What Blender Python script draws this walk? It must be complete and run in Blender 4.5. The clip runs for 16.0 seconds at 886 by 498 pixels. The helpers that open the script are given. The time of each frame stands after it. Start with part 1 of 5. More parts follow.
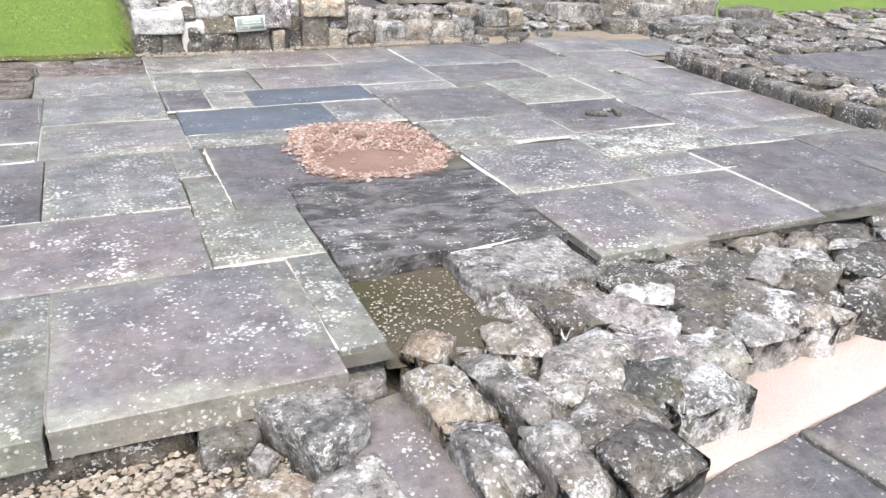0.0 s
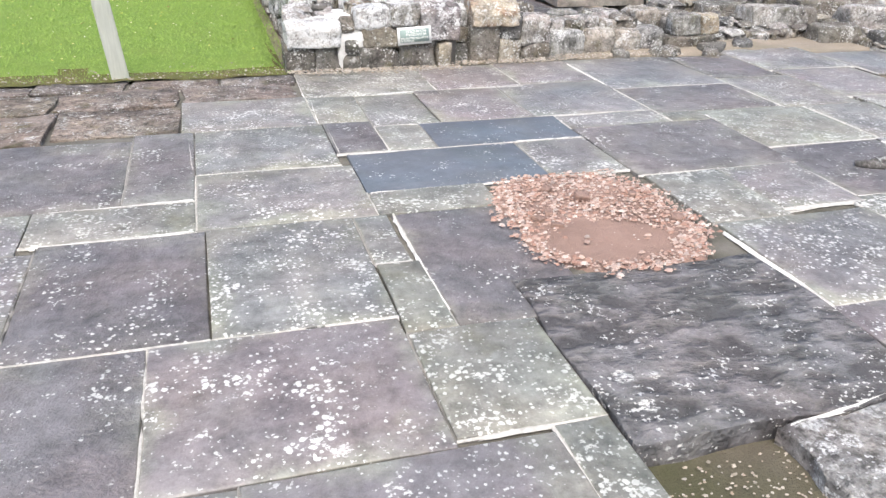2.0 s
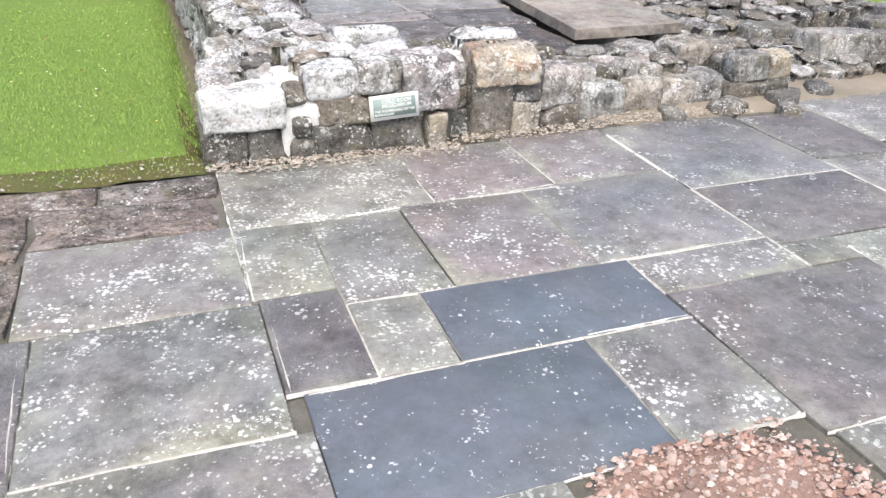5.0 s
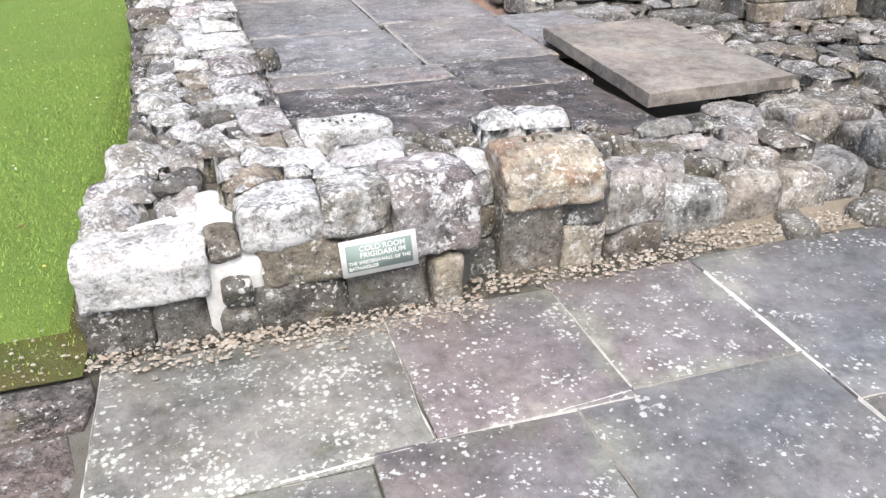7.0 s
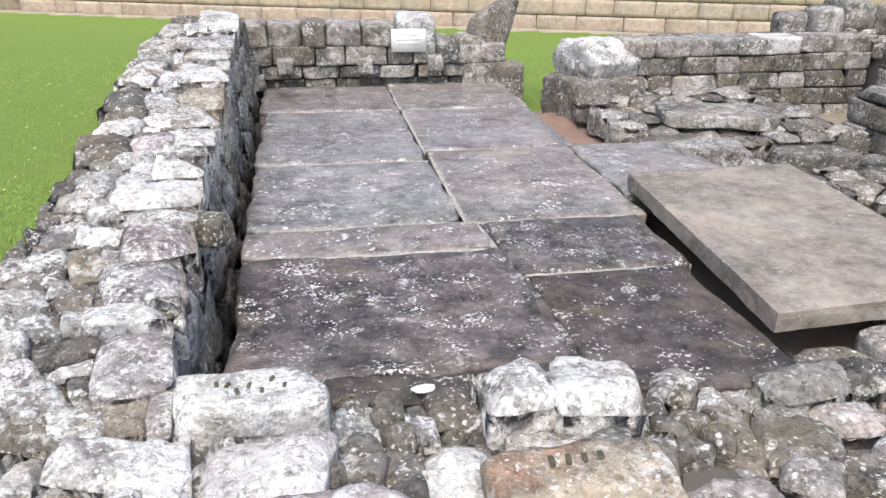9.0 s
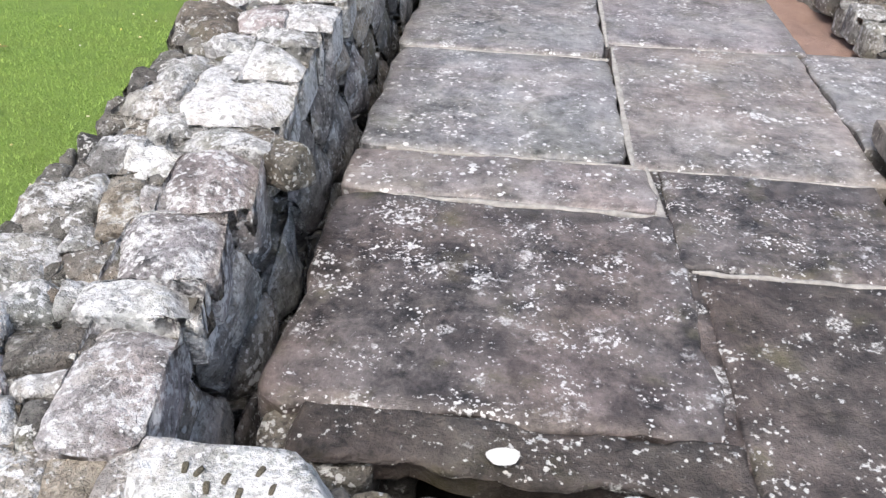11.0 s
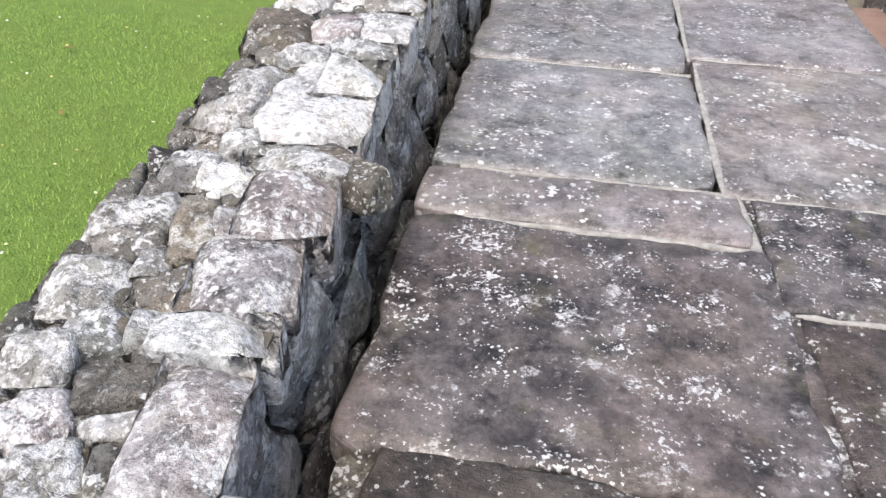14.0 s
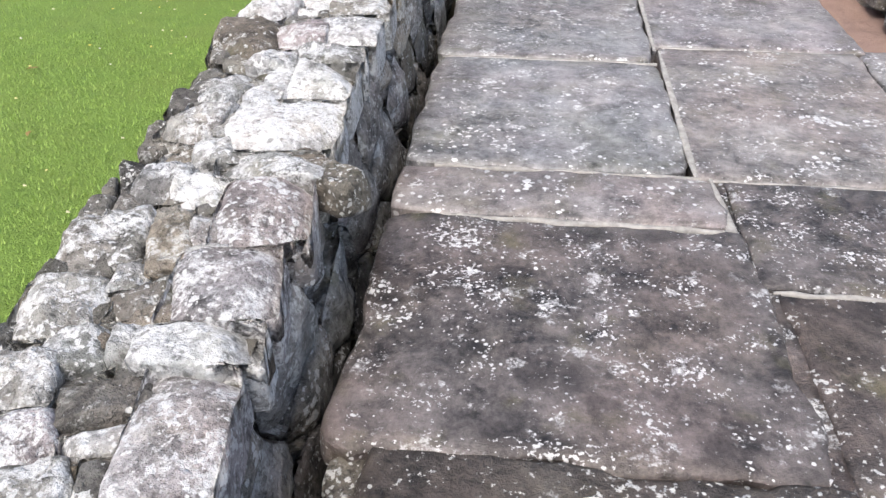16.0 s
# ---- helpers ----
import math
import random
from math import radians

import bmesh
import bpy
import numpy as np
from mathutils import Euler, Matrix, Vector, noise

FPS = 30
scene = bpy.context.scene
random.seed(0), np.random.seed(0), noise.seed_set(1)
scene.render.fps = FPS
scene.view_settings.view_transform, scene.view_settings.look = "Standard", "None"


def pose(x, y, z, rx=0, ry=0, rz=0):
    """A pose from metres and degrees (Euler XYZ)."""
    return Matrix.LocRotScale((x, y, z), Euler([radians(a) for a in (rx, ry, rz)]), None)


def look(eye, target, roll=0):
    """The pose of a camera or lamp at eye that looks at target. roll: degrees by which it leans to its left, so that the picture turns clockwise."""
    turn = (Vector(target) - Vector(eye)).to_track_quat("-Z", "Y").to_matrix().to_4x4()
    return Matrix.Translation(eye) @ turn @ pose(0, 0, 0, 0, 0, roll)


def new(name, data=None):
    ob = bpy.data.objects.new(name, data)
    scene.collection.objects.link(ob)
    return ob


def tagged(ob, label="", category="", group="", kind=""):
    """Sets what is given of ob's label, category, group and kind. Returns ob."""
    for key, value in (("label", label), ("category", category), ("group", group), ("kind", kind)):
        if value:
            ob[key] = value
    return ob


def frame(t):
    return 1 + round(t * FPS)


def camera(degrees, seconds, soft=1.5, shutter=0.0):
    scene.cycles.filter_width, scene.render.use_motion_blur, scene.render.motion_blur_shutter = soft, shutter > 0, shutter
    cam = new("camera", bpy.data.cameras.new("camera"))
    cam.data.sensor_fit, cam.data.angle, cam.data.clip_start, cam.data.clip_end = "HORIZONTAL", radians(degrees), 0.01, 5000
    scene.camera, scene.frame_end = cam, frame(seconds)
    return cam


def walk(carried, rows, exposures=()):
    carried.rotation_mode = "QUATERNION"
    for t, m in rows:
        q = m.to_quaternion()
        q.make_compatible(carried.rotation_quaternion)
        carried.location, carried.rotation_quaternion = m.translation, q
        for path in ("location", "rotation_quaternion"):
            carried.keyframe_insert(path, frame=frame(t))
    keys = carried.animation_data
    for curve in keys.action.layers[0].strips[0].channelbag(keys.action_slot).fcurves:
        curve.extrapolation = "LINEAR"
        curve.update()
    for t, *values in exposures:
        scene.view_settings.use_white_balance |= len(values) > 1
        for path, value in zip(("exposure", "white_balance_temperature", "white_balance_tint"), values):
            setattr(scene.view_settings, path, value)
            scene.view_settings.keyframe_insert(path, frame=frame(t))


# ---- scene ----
cam = camera(59.50, 16.0, 1.4)
PATH = [
    (0, look((-0.353, -7.022, 1.369), (0.408, -5.374, 0.528), 2.75)),
    (0.5, look((-0.436, -6.746, 1.371), (0.188, -5.021, 0.576), 2.07)),
    (1, look((-0.500, -6.426, 1.389), (0.039, -4.666, 0.606), 1.79)),
    (1.5, look((-0.574, -6.089, 1.400), (-0.053, -4.339, 0.584), 1.91)),
    (2, look((-0.570, -5.767, 1.386), (-0.039, -4.054, 0.501), 1.70)),
    (2.5, look((-0.520, -5.426, 1.374), (0.030, -3.736, 0.456), 1.07)),
    (3, look((-0.474, -5.088, 1.402), (0.085, -3.407, 0.475), 0.21)),
    (3.5, look((-0.454, -4.702, 1.489), (0.143, -3.063, 0.509), 0.67)),
    (4, look((-0.372, -4.404, 1.508), (0.253, -2.780, 0.521), 1.44)),
    (4.2, look((-0.348, -4.272, 1.504), (0.300, -2.650, 0.529), 2.27)),
    (6.3, look((0.217, -2.781, 1.449), (0.808, -1.111, 0.523), 1.00)),
    (6.5, look((0.300, -2.643, 1.459), (0.862, -0.968, 0.523), 0.38)),
    (7, look((0.472, -2.272, 1.467), (0.988, -0.582, 0.529), -0.41)),
    (7.5, look((0.587, -1.882, 1.498), (1.094, -0.183, 0.572), 0.15)),
    (8, look((0.814, -1.585, 1.490), (1.233, 0.179, 0.645), -0.64)),
    (8.5, look((1.004, -1.268, 1.477), (1.362, 0.539, 0.699), -0.57)),
    (8.7, look((1.056, -1.146, 1.472), (1.402, 0.671, 0.710), -0.04)),
    (10.8, look((1.414, -0.252, 1.536), (1.266, 1.433, 0.470), 1.03)),
    (11, look((1.359, -0.183, 1.534), (1.201, 1.453, 0.394), 1.92)),
    (11.5, look((1.302, -0.100, 1.493), (1.083, 1.457, 0.257), 2.62)),
    (12, look((1.270, -0.062, 1.463), (0.999, 1.444, 0.175), 2.73)),
    (12.5, look((1.246, -0.061, 1.475), (0.953, 1.415, 0.158), 2.81)),
    (13, look((1.228, -0.056, 1.482), (0.936, 1.425, 0.170), 2.59)),
    (13.5, look((1.219, -0.049, 1.493), (0.943, 1.479, 0.232), 2.19)),
    (14, look((1.231, -0.045, 1.521), (0.967, 1.576, 0.379), 1.82)),
    (14.5, look((1.241, -0.059, 1.545), (0.990, 1.693, 0.613), 1.33)),
    (15, look((1.246, -0.095, 1.562), (1.003, 1.724, 0.766), 0.85)),
    (15.5, look((1.222, -0.049, 1.525), (1.002, 1.688, 0.559), 0.51)),
    (16, look((1.231, -0.057, 1.510), (1.021, 1.577, 0.376), -0.40)),
]
walk(cam, PATH, [(0.0, 0.8), (3.5, 0.8), (6.5, 0.74), (8.5, 0.63), (11.0, 0.59), (13.0, 0.53), (14.0, 0.6), (15.0, 0.73), (16.0, 0.6)])

# ---------- sky and sun: bright overcast ----------
world = bpy.data.worlds.new("overcast_sky")
scene.world = world
world.use_nodes = True
wn = world.node_tree.nodes
sky = wn.new("ShaderNodeTexSky")
sky.sky_type, sky.sun_disc = "NISHITA", False
sky.sun_elevation, sky.sun_rotation = radians(60), radians(196)
sky.dust_density, sky.air_density, sky.ozone_density = 4.2, 1.0, 1.2
world.node_tree.links.new(sky.outputs[0], wn["Background"].inputs[0])
wn["Background"].inputs[1].default_value = 0.15
sun = new("sun", bpy.data.lights.new("sun", "SUN"))
sun.data.energy, sun.data.angle, sun.data.color = 1.5, radians(42), (1.0, 0.96, 0.9)
sun.matrix_world = look((-1.3, -4.5, 8.2), (0, 0, 0))


# ---------- materials ----------
def material(name):
    m = bpy.data.materials.new(name)
    m.use_nodes = True
    t = m.node_tree
    return m, t, t.nodes["Principled BSDF"]


def node(t, kind, **values):
    n = t.nodes.new("ShaderNode" + kind)
    for key, value in values.items():
        n.inputs[key.replace("_", " ")].default_value = value
    return n


def math_node(t, op, a, b, clamp=False):
    n = t.nodes.new("ShaderNodeMath")
    n.operation, n.use_clamp = op, clamp
    for i, v in enumerate((a, b)):
        if isinstance(v, (int, float)):
            n.inputs[i].default_value = v
        else:
            t.links.new(v, n.inputs[i])
    return n.outputs[0]


def mix(t, fac, a, b, mode="MIX"):
    n = t.nodes.new("ShaderNodeMix")
    n.data_type, n.blend_type = "RGBA", mode
    for i, v in ((0, fac), (6, a), (7, b)):
        if isinstance(v, (int, float)):
            n.inputs[i].default_value = v
        elif isinstance(v, tuple):
            n.inputs[i].default_value = (*v, 1)
        else:
            t.links.new(v, n.inputs[i])
    return n.outputs[2]


def place(t, shift=True):
    """World position, moved by each object's random number so that no two stones share one pattern."""
    g = t.nodes.new("ShaderNodeNewGeometry").outputs["Position"]
    if not shift:
        return g
    r = t.nodes.new("ShaderNodeObjectInfo").outputs["Random"]
    n = t.nodes.new("ShaderNodeVectorMath")
    n.operation = "MULTIPLY_ADD"
    c = t.nodes.new("ShaderNodeCombineXYZ")
    for i in range(3):
        t.links.new(r, c.inputs[i])
    t.links.new(c.outputs[0], n.inputs[0])
    n.inputs[1].default_value = (37.0, 51.0, 23.0)
    t.links.new(g, n.inputs[2])
    return n.outputs[0]


def noise_of(t, p, scale, detail=4.0, rough=0.55):
    n = node(t, "TexNoise", Scale=scale, Detail=detail, Roughness=rough)
    t.links.new(p, n.inputs["Vector"])
    return n.outputs["Fac"]


def spots(t, p, scale, patch, low, gain, edge=0.12):
    """Round lichen spots, larger and closer where the patch noise is high."""
    v = node(t, "TexVoronoi", Scale=scale)
    t.links.new(p, v.inputs["Vector"])
    wob = math_node(t, "MULTIPLY", math_node(t, "SUBTRACT", noise_of(t, p, scale * 1.6, 3.0, 0.6), 0.5), 0.7)
    each = t.nodes.new("ShaderNodeSeparateColor")
    t.links.new(v.outputs["Color"], each.inputs[0])
    size = math_node(t, "MULTIPLY", math_node(t, "SUBTRACT", patch, low), math_node(t, "MULTIPLY", math_node(t, "ADD", each.outputs[0], 0.3), gain * 1.3))
    d = math_node(t, "SUBTRACT", size, math_node(t, "ADD", v.outputs["Distance"], wob))
    return math_node(t, "DIVIDE", d, edge, True)


def ramp(t, fac, stops):
    n = t.nodes.new("ShaderNodeValToRGB")
    e = n.color_ramp.elements
    if len(stops) == 1:
        stops = [(0.0, stops[0][1]), (1.0, stops[0][1])]
    while len(e) < len(stops):
        e.new(0.5)
    for k, (at, c) in zip(e, stops):
        k.position, k.color = at, (*c, 1)
    t.links.new(fac, n.inputs[0])
    return n.outputs[0]


def stone_material(name, tints, contrast=1.0, specks=0.5, spot=0.5, blotch=0.4, speck_scale=60.0, spot_scale=36.0, blotch_scale=10.0, white=(0.76, 0.76, 0.73),
                   moss=0.0, rough=0.82, bump=0.6, rim=0.0, rim_tint=(0.29, 0.29, 0.245), pits=0.0, soot=0.0, soot_scale=24.0, cracks=0.0, lichen=0.85, ripple=0.0, crust=0.0, rust=0.0):
    """Weathered stone: a tint for each stone, grain at several sizes, and lichen as fine specks, round spots and larger blotches."""
    m, t, b = material(name)
    p = place(t)
    r = t.nodes.new("ShaderNodeObjectInfo").outputs["Random"]
    n = len(tints)
    base = ramp(t, math_node(t, "FRACT", math_node(t, "MULTIPLY", r, 7.31), 0.0), [(i / max(1, n - 1), c) for i, c in enumerate(tints)])
    big, mid = noise_of(t, p, 2.2, 4.0), noise_of(t, p, 11.0, 6.0, 0.68)
    small, fine = noise_of(t, p, 38.0, 4.0, 0.7), noise_of(t, p, 140.0, 3.0, 0.7)
    shade = math_node(t, "ADD", math_node(t, "MULTIPLY", math_node(t, "SUBTRACT", big, 0.5), 1.3 * contrast), 1.0)
    for f, k in ((mid, 1.9), (small, 0.9), (fine, 0.5)):
        shade = math_node(t, "ADD", shade, math_node(t, "MULTIPLY", math_node(t, "SUBTRACT", f, 0.5), k * contrast))
    shade = math_node(t, "MAXIMUM", shade, 0.22)
    col = mix(t, 1.0, base, math_combine(t, shade), "MULTIPLY")
    if rim:
        g = t.nodes.new("ShaderNodeTexCoord").outputs["Generated"]
        sp = t.nodes.new("ShaderNodeSeparateXYZ")
        t.links.new(g, sp.inputs[0])
        d = None
        for i in range(2):
            q = math_node(t, "MINIMUM", sp.outputs[i], math_node(t, "SUBTRACT", 1.0, sp.outputs[i]))
            d = q if d is None else math_node(t, "MINIMUM", d, q)
        e = math_node(t, "MULTIPLY", math_node(t, "SUBTRACT", math_node(t, "ADD", 0.1, math_node(t, "MULTIPLY", math_node(t, "SUBTRACT", noise_of(t, p, 3.2, 4.0), 0.5), 0.75)), d), 8.0, True)
        col = mix(t, math_node(t, "MULTIPLY", e, rim), col, mix(t, 1.0, rim_tint, math_combine(t, shade), "MULTIPLY"))
    if ripple:
        mp = node(t, "Mapping", Scale=(8.0, 14.0, 8.0), Rotation=(0, 0, radians(32)))
        t.links.new(p, mp.inputs["Vector"])
        wave = math_node(t, "MULTIPLY", math_node(t, "SUBTRACT", noise_of(t, mp.outputs[0], 1.0, 3.0, 0.5), 0.4), 5.0, True)
        col = mix(t, 1.0, col, math_combine(t, math_node(t, "ADD", math_node(t, "MULTIPLY", wave, 0.9 * ripple), 1.0 - 0.4 * ripple)), "MULTIPLY")
    cast = math_node(t, "MULTIPLY", math_node(t, "SUBTRACT", noise_of(t, p, 4.3, 3.0), 0.47, True), 2.6, True)
    col = mix(t, math_node(t, "MULTIPLY", cast, 0.6), col, mix(t, 1.0, col, (1.02, 1.0, 0.8), "MULTIPLY"))
    hue = math_node(t, "MULTIPLY", math_node(t, "SUBTRACT", noise_of(t, p, 2.6, 3.0), 0.4), 5.0, True)
    col = mix(t, 1.0, col, mix(t, hue, (1.03, 0.995, 0.98), (0.965, 1.0, 1.0)), "MULTIPLY")
    if rust:
        g = math_node(t, "MULTIPLY", math_node(t, "SUBTRACT", noise_of(t, p, 5.0, 4.0, 0.6), 0.52, True), 8.0 * rust, True)
        col = mix(t, g, col, mix(t, small, (0.22, 0.1, 0.055), (0.48, 0.27, 0.16)))
    if crust:
        g = math_node(t, "ADD", math_node(t, "MULTIPLY", noise_of(t, p, 9.0, 6.0, 0.7), 0.72), math_node(t, "MULTIPLY", noise_of(t, p, 42.0, 5.0, 0.72), 0.4))
        g = math_node(t, "MULTIPLY", math_node(t, "SUBTRACT", g, 0.625 - 0.06 * crust), 14.0, True)
        col = mix(t, math_node(t, "MULTIPLY", g, min(0.9, 0.68 + 0.15 * crust)), col, mix(t, fine, tuple(c * 0.6 for c in white), tuple(min(0.92, c * 1.15) for c in white)))
        # Dark pepper puts the shade of the stone's fine pits into the colour.
        k = math_node(t, "MULTIPLY", math_node(t, "SUBTRACT", 0.46, noise_of(t, p, 34.0, 5.0, 0.75)), 14.0, True)
        col = mix(t, math_node(t, "MULTIPLY", k, 0.7 if crust > 0 else 0.35), col, mix(t, 1.0, col, (0.34, 0.33, 0.31), "MULTIPLY"))
    if moss:
        g = math_node(t, "MULTIPLY", math_node(t, "SUBTRACT", noise_of(t, p, 6.0, 5.0), 0.57, True), 7.0 * moss, True)
        col = mix(t, g, col, mix(t, small, (0.07, 0.07, 0.02), (0.2, 0.18, 0.07)))
    if soot:
        k = math_node(t, "MULTIPLY", math_node(t, "SUBTRACT", math_node(t, "ADD", math_node(t, "MULTIPLY", noise_of(t, p, soot_scale, 5.0, 0.7), 0.7), math_node(t, "MULTIPLY", noise_of(t, p, 5.0, 3.0), 0.4)), 0.565), 12.0, True)
        col = mix(t, math_node(t, "MULTIPLY", k, soot), col, mix(t, 1.0, col, (0.3, 0.29, 0.28), "MULTIPLY"))
    if cracks:
        vein = None
        for scale, width in ((4.0, 0.007), (9.0, 0.008)):
            d = math_node(t, "ABSOLUTE", math_node(t, "SUBTRACT", noise_of(t, p, scale, 5.0, 0.62), 0.5), 0.0)
            q = math_node(t, "SUBTRACT", 1.0, math_node(t, "DIVIDE", d, width), True)
            vein = q if vein is None else math_node(t, "MAXIMUM", vein, q)
        col = mix(t, math_node(t, "MULTIPLY", vein, cracks), col, mix(t, 1.0, col, (0.25, 0.24, 0.22), "MULTIPLY"))
    patch = noise_of(t, p, 3.4, 4.0)
    clump = noise_of(t, p, 7.5, 3.0, 0.6)
    s3 = math_node(t, "MULTIPLY", math_node(t, "SUBTRACT", math_node(t, "ADD", noise_of(t, p, speck_scale, 3.0, 0.6), math_node(t, "MULTIPLY", clump, 0.62)), 1.06 - 0.2 * specks), 16.0, True)
    s1 = spots(t, p, spot_scale, math_node(t, "ADD", math_node(t, "MULTIPLY", patch, 0.4), math_node(t, "ADD", math_node(t, "MULTIPLY", clump, 0.3), 0.15)), 0.58 - 0.26 * spot, 2.1, 0.09)
    s2 = spots(t, p, blotch_scale, noise_of(t, p, 1.7, 3.0), 0.66 - 0.26 * blotch, 1.9, 0.1)
    pale = mix(t, small, tuple(c * 0.62 for c in white), tuple(min(0.92, c * 1.2) for c in white))
    col = mix(t, math_node(t, "MULTIPLY", s3, 0.94 * lichen), col, pale)
    col = mix(t, math_node(t, "MULTIPLY", s1, lichen), col, pale)
    col = mix(t, math_node(t, "MULTIPLY", math_node(t, "MULTIPLY", s2, math_node(t, "MULTIPLY", math_node(t, "SUBTRACT", noise_of(t, p, 95.0, 4.0, 0.7), 0.44), 6.5, True), True), 0.9), col, pale)
    t.links.new(col, b.inputs["Base Color"])
    b.inputs["Roughness"].default_value = rough
    bp = node(t, "Bump", Strength=min(1.0, bump), Distance=0.022 if bump > 0.75 else 0.01)
    h = math_node(t, "ADD", mid, math_node(t, "MULTIPLY", small, 0.55))
    h = math_node(t, "ADD", h, math_node(t, "MULTIPLY", fine, 0.22))
    if ripple:
        h = math_node(t, "ADD", h, math_node(t, "MULTIPLY", wave, 1.0 * ripple))
    if cracks:
        h = math_node(t, "SUBTRACT", h, math_node(t, "MULTIPLY", vein, 0.9 * cracks))
    if pits:
        v = node(t, "TexVoronoi", Scale=26.0)
        t.links.new(p, v.inputs["Vector"])
        h = math_node(t, "ADD", h, math_node(t, "MULTIPLY", math_node(t, "MINIMUM", v.outputs["Distance"], 0.4), pits))
    t.links.new(h, bp.inputs["Height"])
    t.links.new(bp.outputs[0], b.inputs["Normal"])
    return m


def math_combine(t, v):
    c = t.nodes.new("ShaderNodeCombineColor")
    for i in range(3):
        t.links.new(v, c.inputs[i])
    return c.outputs[0]


def ground_material(name, a, b_, c, scale=14.0, bump=0.6, fleck=0.0, fleck_col=(0.6, 0.58, 0.52)):
    m, t, b = material(name)
    p = place(t, False)
    col = mix(t, noise_of(t, p, scale, 6.0, 0.7), a, b_)
    col = mix(t, math_node(t, "MULTIPLY", math_node(t, "SUBTRACT", noise_of(t, p, scale * 0.22, 4.0), 0.42, True), 3.0, True), col, c)
    fine = noise_of(t, p, scale * 11, 3.0, 0.7)
    col = mix(t, 0.6, col, mix(t, 1.0, col, math_combine(t, math_node(t, "ADD", math_node(t, "MULTIPLY", fine, 1.2), 0.4)), "MULTIPLY"))
    if fleck:
        col = mix(t, spots(t, p, 60.0, noise_of(t, p, 5.0, 3.0), 0.62 - fleck, 1.6), col, fleck_col)
    t.links.new(col, b.inputs["Base Color"])
    b.inputs["Roughness"].default_value = 0.93
    bp = node(t, "Bump", Strength=bump, Distance=0.02)
    t.links.new(math_node(t, "ADD", fine, noise_of(t, p, scale * 2, 4.0)), bp.inputs["Height"])
    t.links.new(bp.outputs[0], b.inputs["Normal"])
    return m


def plain_material(name, col, rough=0.5, grain=30.0, amount=0.25, bump=0.1, stretch=(1, 1, 1)):
    m, t, b = material(name)
    p = place(t)
    mp = node(t, "Mapping", Scale=stretch)
    t.links.new(p, mp.inputs["Vector"])
    f = noise_of(t, mp.outputs[0], grain, 5.0, 0.65)
    k = math_node(t, "ADD", math_node(t, "MULTIPLY", math_node(t, "SUBTRACT", f, 0.5), 2 * amount), 1.0)
    t.links.new(mix(t, 1.0, col, math_combine(t, k), "MULTIPLY"), b.inputs["Base Color"])
    b.inputs["Roughness"].default_value = rough
    bp = node(t, "Bump", Strength=bump, Distance=0.004)
    t.links.new(f, bp.inputs["Height"])
    t.links.new(bp.outputs[0], b.inputs["Normal"])
    return m


def chip_material(name, cols, rough=0.9):
    m, t, b = material(name)
    r = t.nodes.new("ShaderNodeNewGeometry").outputs["Random Per Island"]
    col = ramp(t, r, [(i / (len(cols) - 1), c) for i, c in enumerate(cols)])
    f = noise_of(t, place(t, False), 120.0, 3.0)
    col = mix(t, 0.5, col, mix(t, 1.0, col, math_combine(t, math_node(t, "ADD", f, 0.5)), "MULTIPLY"))
    t.links.new(col, b.inputs["Base Color"])
    b.inputs["Roughness"].default_value = rough
    return m


PURPLE, GREY, GREEN, DUSK = (0.214, 0.194, 0.199), (0.216, 0.212, 0.204), (0.222, 0.222, 0.188), (0.178, 0.165, 0.17)
FLAG = stone_material("flagstone_sandstone", [PURPLE, GREY, DUSK, PURPLE, GREEN, PURPLE], contrast=1.05, specks=0.55, spot=0.72, blotch=0.4, speck_scale=70.0, spot_scale=46.0, white=(0.72, 0.72, 0.69), lichen=0.85, rough=0.33, rim=0.75, rim_tint=(0.26, 0.262, 0.215))
FLAG_GREEN = stone_material("flagstone_lichened", [(0.205, 0.205, 0.18), (0.22, 0.218, 0.2), GREY], specks=0.65, spot=0.68, blotch=0.5, spot_scale=44.0, moss=0.3, rim=0.5, white=(0.7, 0.71, 0.66), lichen=0.75, rough=0.5)
FLAG_PLAIN = stone_material("flagstone_clean", [(0.222, 0.197, 0.2), (0.208, 0.188, 0.191)], contrast=0.95, specks=0.5, spot=0.6, blotch=0.1, spot_scale=44.0, rough=0.33, rim=0.7)
FLAG_LICHEN = stone_material("flagstone_crusted", [(0.23, 0.228, 0.205)], contrast=1.2, specks=0.8, spot=0.7, blotch=0.8, white=(0.78, 0.78, 0.74), rough=0.5, crust=0.5, rim=0.3)
FLAG_GREY = stone_material("flagstone_grey", [(0.185, 0.183, 0.187), (0.2, 0.197, 0.2)], contrast=1.0, specks=0.4, spot=0.55, blotch=0.2, spot_scale=40.0, white=(0.72, 0.72, 0.7), rough=0.33, rim=0.5)
FLAG_DARK = stone_material("flagstone_dark", [(0.15, 0.138, 0.146), (0.175, 0.163, 0.167)], specks=0.35, spot=0.5, blotch=0.35, spot_scale=42.0, rough=0.5, bump=0.8, rim=0.35, white=(0.72, 0.72, 0.69))
FLAG_ROUGH = stone_material("kerb_rough_stone", [(0.24, 0.195, 0.165), (0.22, 0.19, 0.175), (0.25, 0.21, 0.17)], contrast=1.5, specks=0.5, spot=0.4, blotch=0.6, moss=0.5, bump=1.0, cracks=0.6, crust=0.1, soot=0.5, soot_scale=9.0)
